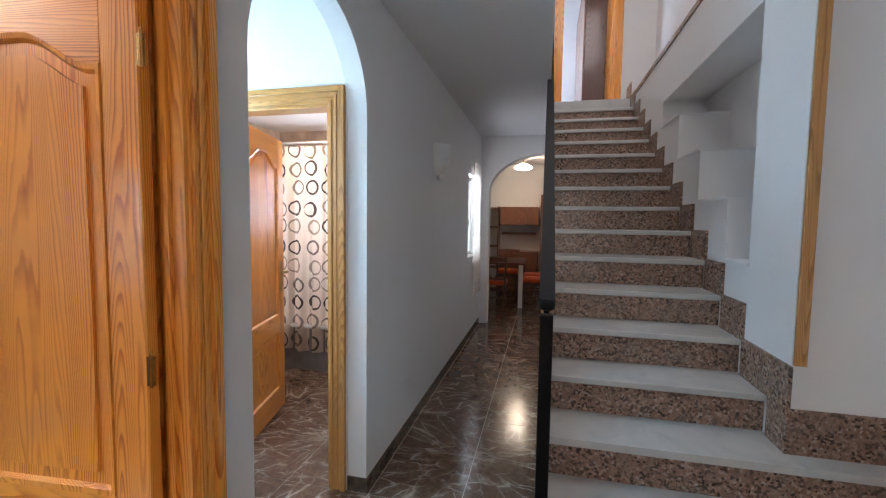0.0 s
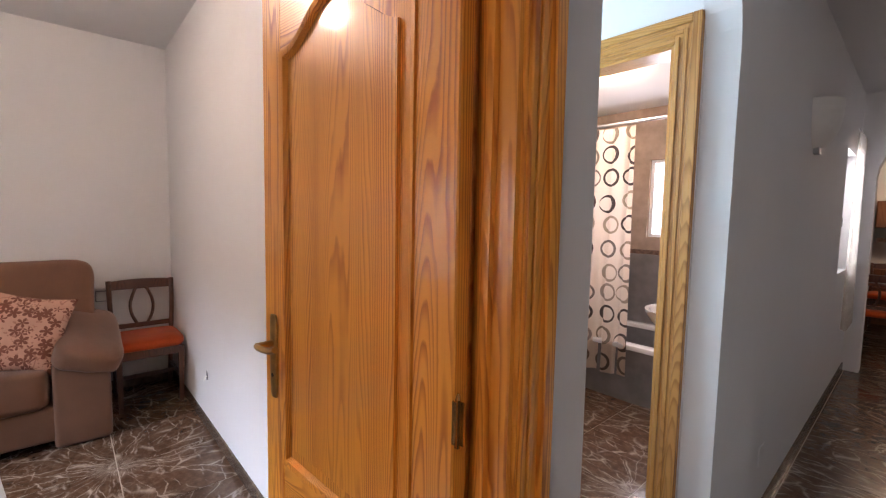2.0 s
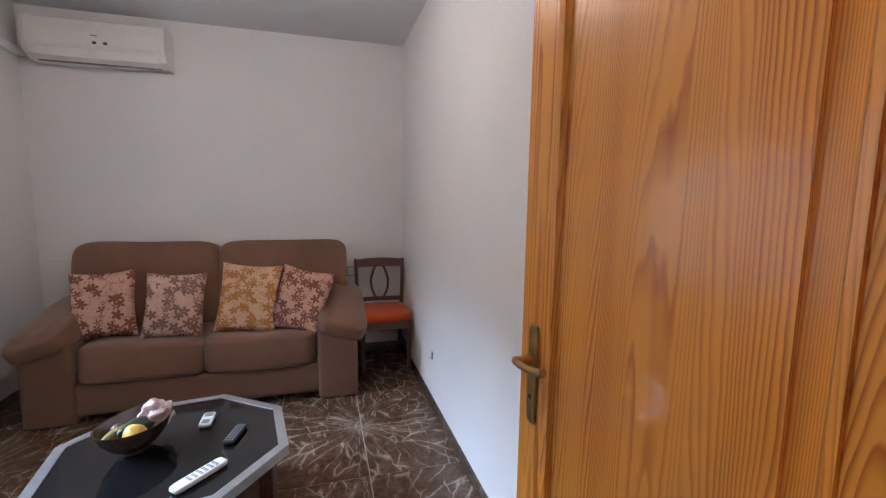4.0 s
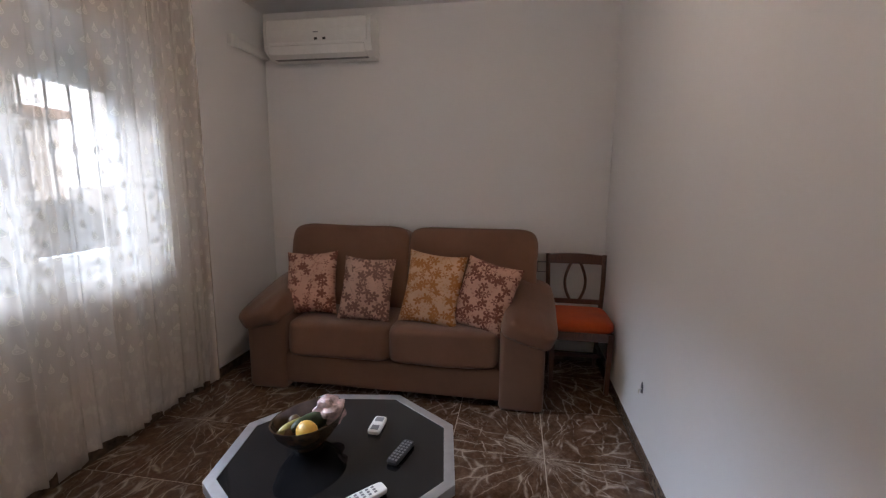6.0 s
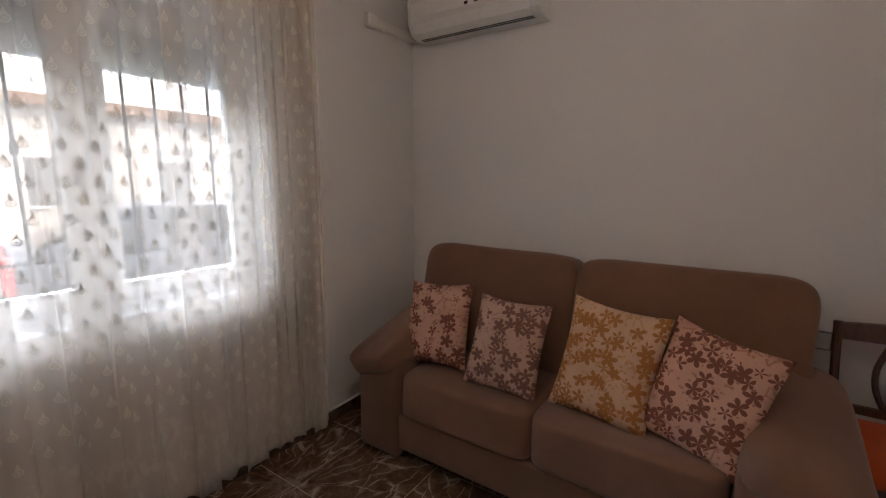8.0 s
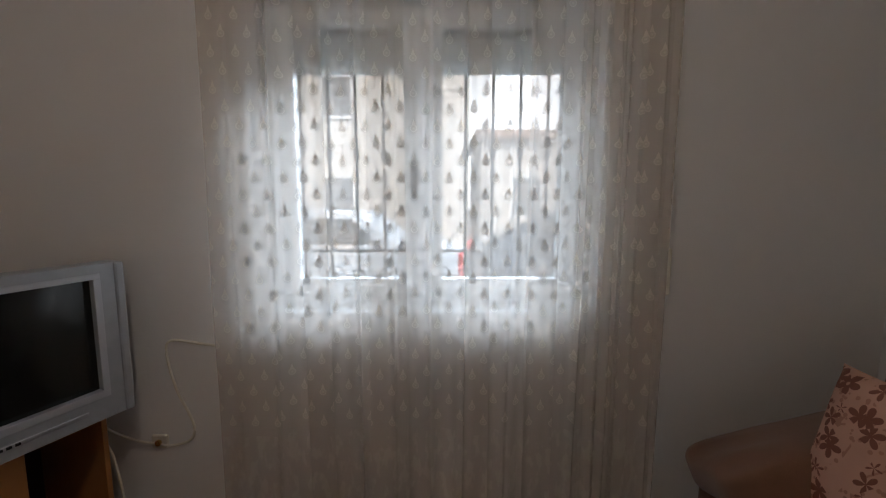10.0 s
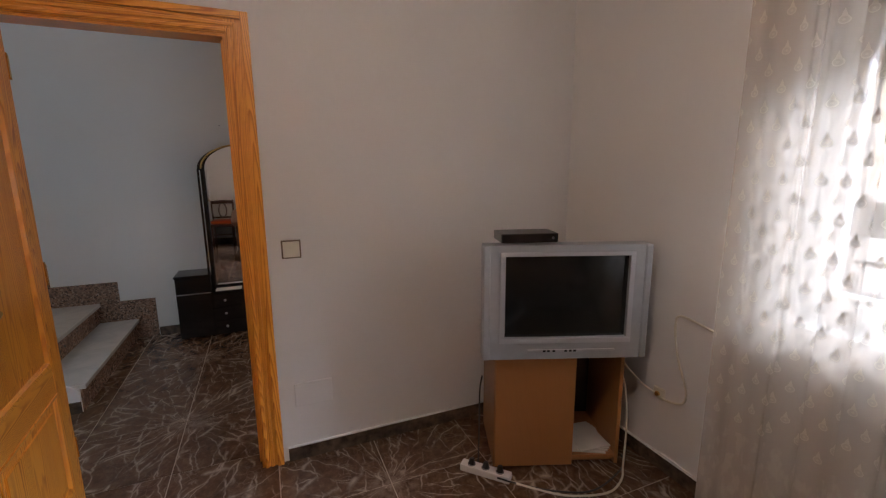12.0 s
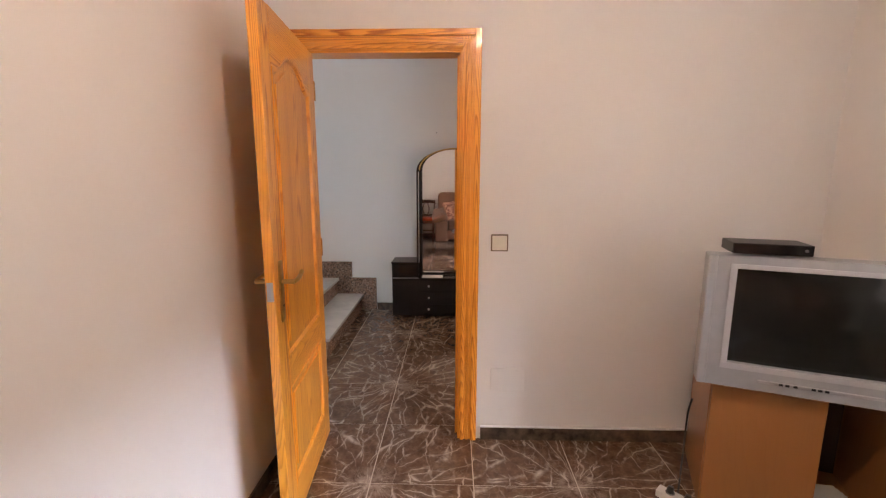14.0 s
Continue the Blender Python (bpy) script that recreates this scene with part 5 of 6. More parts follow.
plate_on_east("light_switch", 0.379, 1.096, 0.088, 0.088, "cream light switch with a brown edge beside the door", CREAM_P, plain("brown_switch_edge", (0.16, 0.11, 0.075), 0.4))
bp = thing("blank_plate", (XE, 0.32, 0.352), "white painted blank cover plate low on the wall", "cover plate")
part("cover", box(bmesh.new(), -0.008, -0.0005, -0.091, 0.091, -0.062, 0.062, 0.002, 1), WALL, bp)
so = thing("wall_socket_hole", (-3.36, YN, 0.35), "small open socket hole in the wall with wires", "socket")
part("hole", prism(bmesh.new(), [(-0.012, -0.03), (0.014, -0.02), (0.016, 0.014), (-0.004, 0.034), (-0.016, 0.01)], "y", -0.0035, -0.0006), BLACK_P, so)
part("wire", tube(bmesh.new(), [(0.0, -0.003, 0.0), (0.006, -0.018, -0.008), (0.01, -0.02, -0.022)], 0.0025, 6), CREAM_P, so)
so = thing("wall_socket", (XW, 1.03, 0.745), "white wall socket with a grey edge behind the sofa", "socket")
part("surround", box(bmesh.new(), 0.0005, 0.010, -0.042, 0.042, -0.042, 0.042, 0.004, 1), GREY_P, so)
part("face", box(bmesh.new(), 0.010, 0.013, -0.035, 0.035, -0.035, 0.035, 0.003, 1), WHITE_P, so)

# air conditioner
ac = thing("air_conditioner", (XW, -0.685, 2.305), "white split air conditioner on the wall above the sofa", "air conditioner")
prof = [(0.0005, 0.0), (0.10, 0.0), (0.165, 0.03), (0.195, 0.085), (0.2, 0.19), (0.185, 0.262), (0.15, 0.278), (0.0005, 0.278)]
part("case", prism(bmesh.new(), prof, "y", -0.40, 0.40), WHITE_P, ac)
for s in (-1, 1):
    sp = [(a + (0.004 if a > 0.01 else 0), b) for a, b in prof]
    part("side_cap", prism(bmesh.new(), sp, "y", s * 0.40, s * 0.42), WHITE_P, ac)
part("front_panel", prism(bmesh.new(), [(0.198, 0.088), (0.206, 0.10), (0.206, 0.185), (0.192, 0.258), (0.185, 0.258), (0.199, 0.185)], "y", -0.39, 0.39), WHITE_P, ac)
part("louvre", prism(bmesh.new(), [(0.112, 0.003), (0.168, 0.028), (0.198, 0.078), (0.203, 0.074), (0.172, 0.022), (0.114, -0.004)], "y", -0.37, 0.37), WHITE_P, ac)
part("slot", box(bmesh.new(), 0.09, 0.125, -0.37, 0.37, -0.003, -0.0005), BLACK_P, ac)
for y in (0.0, 0.065):
    part("display", box(bmesh.new(), 0.2055, 0.208, y - 0.012, y + 0.012, 0.108, 0.125, 0.001, 1), BLACK_P, ac)
part("badge", box(bmesh.new(), 0.2055, 0.2072, -0.02, 0.02, 0.16, 0.166), GREY_P, ac)
part("intake", box(bmesh.new(), 0.02, 0.14, -0.38, 0.38, 0.279, 0.281), GREY_P, ac)
duct = thing("pipe_duct", (XW, YS, 2.36), "white pipe duct from the air conditioner along the wall", "duct")
part("duct_run", box(bmesh.new(), 0.002, 0.42, 0.0005, 0.045, -0.025, 0.03, 0.006, 1), WHITE_P, duct)
part("duct_end", box(bmesh.new(), 0.40, 0.47, 0.0003, 0.052, -0.034, 0.038, 0.008, 1), WHITE_P, duct)

conduit = thing("cable_conduit", (XW, YS, 0.9), "thin white cable conduit low on the wall behind the sofa", "conduit")
part("run", box(bmesh.new(), 0.0005, 0.012, 0.012, 0.30, 0.0, 0.016, 0.002, 1), WHITE_P, conduit)

# ceiling lamp in the living room, met only as a reflection
LAMPM = glow("warm_lamp_glass", (1.0, 0.8, 0.55), 5.0)
cl = thing("ceiling_lamp", (-2.60, 0.33, ZC), "round frosted glass ceiling lamp, switched on", "lamp")
part("base", lathe(bmesh.new(), [(0.001, -0.0005), (0.12, -0.0005), (0.125, -0.02), (0.12, -0.03)], 28), BRASS, cl)
part("shade", lathe(bmesh.new(), [(0.12, -0.03), (0.112, -0.06), (0.075, -0.088), (0.001, -0.098)], 28), LAMPM, cl, smooth=True)

# ---- hall ----
dr = thing("dresser", (1.24, 0.66, 0), "black lacquered dresser with low drawers and a tall arched mirror", "dresser")
# local: -x faces the hall; y along the wall
for y0, y1 in ((0.30, 0.57), (-0.69, -0.42)):
    cab = part("side_cabinet", box(bmesh.new(), -0.12, 0.155, y0, y1, 0.02, 0.56, 0.005, 2), LACQUER, dr)
    part("cabinet_top", box(bmesh.new(), -0.13, 0.155, y0 - 0.006, y1 + 0.006, 0.56, 0.578, 0.004, 1), LACQUER, cab)
    part("cabinet_drawer", box(bmesh.new(), -0.127, -0.121, y0 + 0.012, y1 - 0.012, 0.425, 0.55, 0.003, 1), LACQUER, cab)
    part("trim_line", box(bmesh.new(), -0.129, -0.1215, y0 + 0.004, y1 - 0.004, 0.412, 0.418), CHROME, cab)
low = part("drawer_chest", box(bmesh.new(), -0.12, 0.155, -0.42, 0.30, 0.02, 0.40, 0.004, 1), LACQUER, dr)
part("chest_top", box(bmesh.new(), -0.13, 0.155, -0.418, 0.298, 0.40, 0.416, 0.003, 1), LACQUER, low)
for z in (0.04, 0.16, 0.28):
    dw = part("drawer", box(bmesh.new(), -0.128, -0.121, -0.405, 0.285, z, z + 0.108, 0.003, 1), LACQUER, dr)
    for y in (0.2, -0.32):
        bm = bmesh.new()
        soft(bm, (-0.138, y, z + 0.054), (0.010, 0.011, 0.011), 0.9, 0.9, 12)
        part("knob", bm, CHROME, dw, smooth=True)


MC = -0.065     # middle of the mirror


def arch_pts(hw, z0, zs, rise, n=22):
    return [(MC - hw, z0), (MC + hw, z0)] + [(MC + hw * math.cos(math.pi * k / n), zs + rise * math.sin(math.pi * k / n)) for k in range(n + 1)]


fr = part("mirror_board", prism(bmesh.new(), arch_pts(0.395, 0.42, 1.475, 0.225), "x", 0.05, 0.075), LACQUER, dr)
part("mirror_glass", prism(bmesh.new(), arch_pts(0.335, 0.44, 1.485, 0.205), "x", 0.042, 0.0495), MIRROR, dr, "arched mirror glass")
for s in (-1, 1):
    part("mirror_post", box(bmesh.new(), 0.02, 0.0497, MC + min(s * 0.336, s * 0.395), MC + max(s * 0.336, s * 0.395), 0.42, 1.485, 0.008, 2), LACQUER, dr)
    part("post_line", box(bmesh.new(), 0.0165, 0.0198, MC + s * 0.372 - 0.004, MC + s * 0.372 + 0.004, 0.43, 1.47), CHROME, dr)
bm = bmesh.new()
tube(bm, [(0.046, MC + 0.365 * math.cos(math.pi * k / 16), 1.48 + 0.215 * math.sin(math.pi * k / 16)) for k in range(17)], 0.009, 8)
part("mirror_rim", bm, BRASS, dr, "gilt rim over the mirror", True)
solid("doily", boxes((1.135, 1.25, 0.72, 0.93, 0.416, 0.4175)), CLOTH_W, "small white cloth on the dresser", "cloth")
nail = thing("wall_nail", (XR, 0.79, 1.86), "small nail in the hall wall", "nail")
part("shank", cyl(bmesh.new(), (0, 0, 0), (-0.014, 0, 0), 0.004, n=8), BLACK_P, nail)

# sconce
sc = thing("wall_sconce", (XH, 3.93, 1.80), "white plaster wall sconce on the hall wall", "sconce")
bm = bmesh.new()
rows = []
for i in range(13):
    t = i / 12
    r = 0.14 * (1 - (1 - t) ** 2.6) ** 0.5
    rows.append([bm.verts.new((0.0005 + 0.82 * r * math.sin(math.pi * k / 18), r * math.cos(math.pi * k / 18), 0.26 * t)) for k in range(19)])
for a, b in zip(rows, rows[1:]):
    for k in range(18):
        bm.faces.new((a[k], a[k + 1], b[k + 1], b[k]))
bmesh.ops.remove_doubles(bm, verts=bm.verts[:], dist=0.0005)
sh = part("shade", bm, WHITE_P, sc, smooth=True)
part("tip", boxes((0.002, 0.03, -0.03, 0.03, -0.02, 0.02), bevel=0.004), CHROME, sc)

# hall window with its short net
hw = thing("window_2", (XH, HW[0], HW[2]), "narrow white hall window standing ajar behind a net", "window", kind="structure")
L, Hh = HW[1] - HW[0], HW[3] - HW[2]
for a in ((0, 0.05, 0, Hh), (L - 0.05, L, 0, Hh)):
    part("frame_post", boxes((-0.12, -0.07, a[0], a[1], a[2], a[3])), PVC, hw)
for a in ((0.05, L - 0.05, 0, 0.05), (0.05, L - 0.05, Hh - 0.05, Hh)):
    part("frame_rail", boxes((-0.12, -0.07, a[0], a[1], a[2], a[3])), PVC, hw)
pane = part("pane", boxes((-0.097, -0.093, 0.05, L - 0.05, 0.05, Hh - 0.05)), GLASS, hw)
pane.visible_shadow = False
bm = boxes((-0.07, -0.055, 0.012, 0.04, 0.40, 0.5))
tube(bm, [(-0.06, 0.026, 0.45), (-0.015, 0.026, 0.45), (-0.01, 0.05, 0.44), (-0.01, 0.06, 0.38)], 0.009, 8)
part("window_handle", bm, BLACK_P, hw, "black window handle")
net = thing("hall_net_curtain", (XH + 0.05, 5.86, 0.52), "short white net curtain beside the hall window", "curtain")
bm = bmesh.new()
rows = []
for j in range(14):
    z = 1.62 * j / 13
    rows.append([bm.verts.new((0.018 * math.sin(0.9 * i) * (1.2 - 0.5 * j / 13), -0.26 + 0.52 * i / 48 * (1 - 0.12 * math.sin(math.pi * j / 13)), z)) for i in range(49)])
for a, b in zip(rows, rows[1:]):
    for k in range(48):
        bm.faces.new((a[k], a[k + 1], b[k + 1], b[k]))
part("net", bm, SHEER, net, smooth=True)
part("rod", cyl(bmesh.new(), (0, -0.33, 1.63), (0, 0.33, 1.63), 0.006, n=10), CHROME, net)
hs = thing("hall_outlet", (XH, 3.22, 0.32), "white cover plate low on the hall wall", "outlet")
part("cover", box(bmesh.new(), 0.0005, 0.004, -0.045, 0.045, -0.045, 0.045, 0.002, 1), WALL, hs)

# assumed entrance door behind the walk, never in view; lets light into the hall
ed = thing("door_3", (-0.15, YS - 0.12, 0), "assumed half-glazed entrance door, out of view", "door", kind="structure")
for x0, x1 in ((0, 0.13), (0.87, 1.0)):
    part("stile", boxes((x0, x1, 0, 0.045, 0, 2.1)), PINE, ed)
part("bottom_panel", boxes((0.13, 0.87, 0.005, 0.04, 0, 0.5)), PINE, ed)
part("top_rail", boxes((0.13, 0.87, 0, 0.045, 2.0, 2.1)), PINE, ed)
# pane tinted and frosted to scatter and dim the outside lamp
part("pane", boxes((0.13, 0.87, 0.02, 0.024, 0.5, 2.0)), frosted("light_softening_glass", (0.66, 0.53, 0.40)), ed, "frosted pane added to soften and warm the light")

# ---- upper landing ----
wd = thing("wardrobe", (0.62, 8.0, 2.95), "brown wooden wardrobe in the upper room", "wardrobe")
part("carcass", box(bmesh.new(), -0.05, 0.7, -0.95, 0.85, 0, 2.1, 0.004, 1), DARKWOOD, wd)
for y0 in (-0.94, -0.05):
    part("door", box(bmesh.new(), -0.072, -0.052, y0, y0 + 0.87, 0.06, 2.06, 0.004, 1), wood("brown_wardrobe", (0.26, 0.10, 0.035), (0.16, 0.05, 0.018), 0.35), wd)
up = door_leaf("upper_door", pose(0.90, UY + 0.13, 2.95, 0, 0, 97), "open pine door on the upper landing", PINE, PINE_X)

# ---- bathroom ----


def ring_print(name):
    """Beige cloth printed with thick brown and grey rings."""
    m = Mat(name, 0.6, spec=0.3)
    v = m.coords((6.0, 0, 5.6))
    sp = m.n("SeparateXYZ", Vector=v)
    cellx, cellz = m.math("FLOOR", sp.outputs[0]), m.math("FLOOR", sp.outputs[2])
    cell = m.n("CombineXYZ", X=cellx, Y=cellz)
    rnd = m.n("TexWhiteNoise", Vector=cell.outputs[0])
    sr = m.n("SeparateColor", Color=rnd.outputs["Color"])
    fx = m.math("ADD", m.math("SUBTRACT", m.math("FRACT", sp.outputs[0]), 0.5), m.math("MULTIPLY", m.math("SUBTRACT", sr.outputs[0], 0.5), 0.25))
    fz = m.math("ADD", m.math("SUBTRACT", m.math("FRACT", sp.outputs[2]), 0.5), m.math("MULTIPLY", m.math("SUBTRACT", sr.outputs[1], 0.5), 0.2))
    outer = m.math("POWER", m.math("ADD", m.math("MULTIPLY", fx, fx), m.math("MULTIPLY", fz, fz)), 0.5)
    gx = m.math("ADD", fx, m.math("MULTIPLY", m.math("SUBTRACT", sr.outputs[0], 0.4), 0.14))
    inner = m.math("POWER", m.math("ADD", m.math("MULTIPLY", gx, gx), m.math("MULTIPLY", fz, fz)), 0.5)
    band = m.math("MULTIPLY", m.math("LESS_THAN", outer, 0.40), m.math("GREATER_THAN", inner, 0.29))
    ink = m.ramp(sr.outputs[2], [(0.0, (0.06, 0.04, 0.035)), (0.4, (0.07, 0.05, 0.04)), (0.5, (0.28, 0.22, 0.18)), (0.75, (0.33, 0.25, 0.17)), (1.0, (0.09, 0.07, 0.06))])
    col = m.mix(band, (0.72, 0.60, 0.49), ink)
    m.colour(col)
    tl = m.n("BsdfTranslucent")
    m.link(col, tl.inputs["Color"])
    mx = m.t.nodes.new("ShaderNodeMixShader")
    mx.inputs[0].default_value = 0.45
    m.link(m.b.outputs[0], mx.inputs[1])
    m.link(tl.outputs[0], mx.inputs[2])
    m.link(mx.outputs[0], m.t.nodes["Material Output"].inputs[0])
    return m.m


tub = thing("bathtub", (-1.95, 4.44, 0), "white bathtub with a grey tiled front", "bathtub")
part("front_panel", prism(bmesh.new(), [(-0.94, -0.36), (-0.5, -0.40), (0.2, -0.41), (0.94, -0.30), (0.94, -0.26), (-0.94, -0.3)], "z", 0, 0.41), BATHGREY, tub)
bm = bmesh.new()
for a in ((-0.94, 0.94, -0.43, -0.33), (-0.94, 0.94, 0.31, 0.40), (-0.94, -0.84, -0.33, 0.31), (0.84, 0.94, -0.33, 0.31)):
    box(bm, a[0], a[1], a[2], a[3], 0.41, 0.45, 0.01, 2)
part("rim", bm, CERAMIC, tub, smooth=True)
part("basin", boxes((-0.84, 0.84, -0.255, 0.31, 0.12, 0.16)), CERAMIC, tub)
sc2 = thing("shower_curtain", (-2.25, 4.02, 0.20), "beige shower curtain printed with brown rings", "curtain")
bm = curtain_sheet(-0.5, 0.43, 0.0, 1.90, 0.035, 0.15, 9.0, 0.04)
part("cloth", bm, ring_print("ring_printed_cloth"), sc2, smooth=True)
part("rod", cyl(bmesh.new(), (-0.64, 0, 1.93), (1.25, 0, 1.93), 0.012, n=12), CHROME, sc2)
bw = thing("window_3", (-2.06, 4.90, 1.25), "small frosted bathroom window", "window", kind="structure")
for a in ((0, 0.03, 0, 0.70), (0.29, 0.32, 0, 0.70)):
    part("frame_post", boxes((a[0], a[1], -0.02, 0.02, a[2], a[3])), PVC, bw)
for a in ((0.03, 0.29, 0, 0.03), (0.03, 0.29, 0.67, 0.70)):
    part("frame_rail", boxes((a[0], a[1], -0.02, 0.02, a[2], a[3])), PVC, bw)
part("pane", boxes((0.03, 0.29, 0.0, 0.006, 0.03, 0.67)), glow("frosted_daylight_glass", (0.93, 0.97, 1.0), 1.2), bw, "bright frosted glass")
solid("border_tiles", boxes((-2.9, -1.0, 4.838, 4.849, 1.09, 1.13)), plain("brown_border", (0.16, 0.09, 0.06), 0.3, 0, 0.5, 40), "narrow brown border of bathroom tiles", "trim", "structure")
solid("bath_dado", boxes((-2.9, -1.0, 4.836, 4.847, 0, 1.089)), BATHGREY, "grey bathroom wall tiles", "trim", "structure")
wc = thing("toilet", (-2.46, 3.45, 0), "white ceramic toilet beside the bathtub", "toilet")
bm = bmesh.new()
soft(bm, (0.02, 0, 0.2), (0.15, 0.12, 0.2), 0.5, 0.7, 24)
part("pedestal", bm, CERAMIC, wc, smooth=True)
bm = bmesh.new()
soft(bm, (0.08, 0, 0.385), (0.25, 0.185, 0.04), 0.5, 0.85, 28)
part("seat", bm, CERAMIC, wc, smooth=True)
bm = bmesh.new()
soft(bm, (0.08, 0, 0.435), (0.25, 0.185, 0.014), 0.5, 0.85, 28)
part("lid", bm, CERAMIC, wc, smooth=True)
part("cistern", box(bmesh.new(), -0.40, -0.22, -0.19, 0.19, 0.38, 0.78, 0.02, 2), CERAMIC, wc, smooth=True)
sk = thing("washbasin", (-1.30, 3.72, 0), "white ceramic pedestal washbasin", "washbasin")
bm = lathe(bmesh.new(), [(0.001, 0.66), (0.12, 0.68), (0.21, 0.76), (0.25, 0.82), (0.25, 0.84), (0.225, 0.838), (0.17, 0.77), (0.08, 0.72), (0.001, 0.715)], 32)
part("bowl", bm, CERAMIC, sk, smooth=True)
part("pedestal", cyl(bmesh.new(), (0, 0, 0), (0, 0, 0.68), 0.1, 0.085, n=20), CERAMIC, sk, smooth=True)
bm = bmesh.new()
tube(bm, [(0.17, 0, 0.83), (0.17, 0, 0.95), (0.12, 0, 0.97), (0.07, 0, 0.93)], 0.012, 8)
part("tap", bm, CHROME, sk, smooth=True)
bl = thing("bathroom_lamp", (-1.95, 3.65, 2.42), "round recessed bathroom ceiling lamp, lit", "lamp")
part("shade", lathe(bmesh.new(), [(0.085, -0.0005), (0.085, -0.012), (0.06, -0.02), (0.001, -0.024)], 24), glow("bath_lamp_glass", (1.0, 0.86, 0.66), 8.0), bl)
lamp("bathroom_light", "POINT", 5.5, (1.0, 0.83, 0.62), pose(-1.95, 3.65, 2.33), size=0.08)

# ---- dining room ----
dt = thing("dining_table", (-0.62, 8.15, 0), "dark wooden dining table", "table")
part("tabletop", box(bmesh.new(), -0.40, 0.40, -0.6, 0.6, 0.72, 0.75, 0.006, 2), DARKWOOD, dt)
for sx in (-0.34, 0.34):
    for sy in (-0.54, 0.54):
        part("leg", box(bmesh.new(), sx - 0.035, sx + 0.035, sy - 0.035, sy + 0.035, 0, 0.72, 0.004, 1), PAPER if (sx, sy) == (0.34, -0.54) else DARKWOOD, dt)
ch = dining_chair((-0.70, 7.42, 0, 0, 0, 92), "dark wooden dining chair with an orange seat at the table", "chairs round the dining table")
for q in ((-0.07, 7.85, 0, 0, 0, 178), (-0.60, 8.98, 0, 0, 0, -90), (-0.05, 8.45, 0, 0, 0, 184)):
    copy_thing(ch, pose(*q))
BROWN = wood("brown_cabinet_wood", (0.20, 0.075, 0.03), (0.11, 0.035, 0.014), 0.4, ring=5)
wc1 = thing("wall_cabinet", (-0.44, 9.8, 1.36), "brown wooden wall cabinet in the dining room", "cabinet")
part("carcass", box(bmesh.new(), -0.38, 0.40, -0.34, -0.0005, 0, 0.38, 0.003, 1), BROWN, wc1)
part("flap", box(bmesh.new(), -0.37, 0.39, -0.362, -0.342, 0.01, 0.37, 0.003, 1), BROWN, wc1)
part("knob", cyl(bmesh.new(), (0, -0.362, 0.08), (0, -0.385, 0.08), 0.014, n=10), BRASS, wc1)
wc2 = thing("wall_shelf", (-0.44, 9.8, 1.16), "dark wall shelf under the cabinet", "shelf")
part("board", boxes((-0.36, 0.36, -0.25, -0.0005, 0, 0.05)), DARKWOOD, wc2)
ws = thing("corner_shelf_unit", (-1.1, 9.62, 0), "brown open shelf unit in the dining room", "shelf unit")
for z in (0.02, 0.45, 0.9, 1.3, 1.7):
    part("shelf", boxes((-0.22, 0.24, -0.17, 0.179, z, z + 0.025)), BROWN, ws)
for x in (-0.24, 0.22):
    part("side", boxes((x, x + 0.02, -0.17, 0.179, 0, 1.75)), BROWN, ws)
hu = thing("display_cabinet", (0.62, 9.5, 0), "tall dark brown display cabinet with glazed doors", "cabinet")
part("carcass", box(bmesh.new(), -0.62, 0.62, -0.22, 0.299, 0, 1.98, 0.004, 1), BROWN, hu)
for x in (-0.6, -0.19, 0.22):
    part("lower_door", box(bmesh.new(), x, x + 0.385, -0.241, -0.222, 0.06, 0.78, 0.004, 1), BROWN, hu)
    dd = part("glazed_door", boxes((x, x + 0.06, -0.241, -0.222, 0.82, 1.93), (x + 0.325, x + 0.385, -0.241, -0.222, 0.82, 1.93), (x + 0.06, x + 0.325, -0.241, -0.222, 0.82, 0.88), (x + 0.06, x + 0.325, -0.241, -0.222, 1.87, 1.93)), BROWN, hu)
    part("pane", boxes((x + 0.06, x + 0.325, -0.232, -0.228, 0.88, 1.87)), BLACKGLASS, dd)
    part("knob", cyl(bmesh.new(), (x + 0.35, -0.241, 1.3), (x + 0.35, -0.26, 1.3), 0.012, n=10), BRASS, dd)
cb = thing("sideboard", (-0.44, 9.56, 0), "low brown sideboard under the shelves", "sideboard")
part("carcass", box(bmesh.new(), -0.38, 0.40, -0.2, 0.239, 0, 0.82, 0.004, 1), BROWN, cb)
for x in (-0.37, 0.015):
    part("door", box(bmesh.new(), x, x + 0.375, -0.221, -0.202, 0.05, 0.78, 0.004, 1), BROWN, cb)
dl = thing("dining_lamp", (-0.33, 8.55, 2.65), "glass dining room ceiling lamp, lit", "lamp")
part("stem", cyl(bmesh.new(), (0, 0, -0.0005), (0, 0, -0.15), 0.014, n=10), BRASS, dl)
part("shade", lathe(bmesh.new(), [(0.03, -0.14), (0.10, -0.165), (0.165, -0.215), (0.17, -0.225), (0.12, -0.25), (0.001, -0.262)], 28), glow("dining_lamp_glass", (1.0, 0.84, 0.6), 5.0), dl, smooth=True)
lamp("dining_light", "POINT", 3.4, (1.0, 0.74, 0.48), pose(-0.33, 8.55, 2.25), size=0.12)
lamp("living_light", "POINT", 8.0, (1.0, 0.85, 0.68), pose(-2.60, 0.33, 2.56), size=0.06)

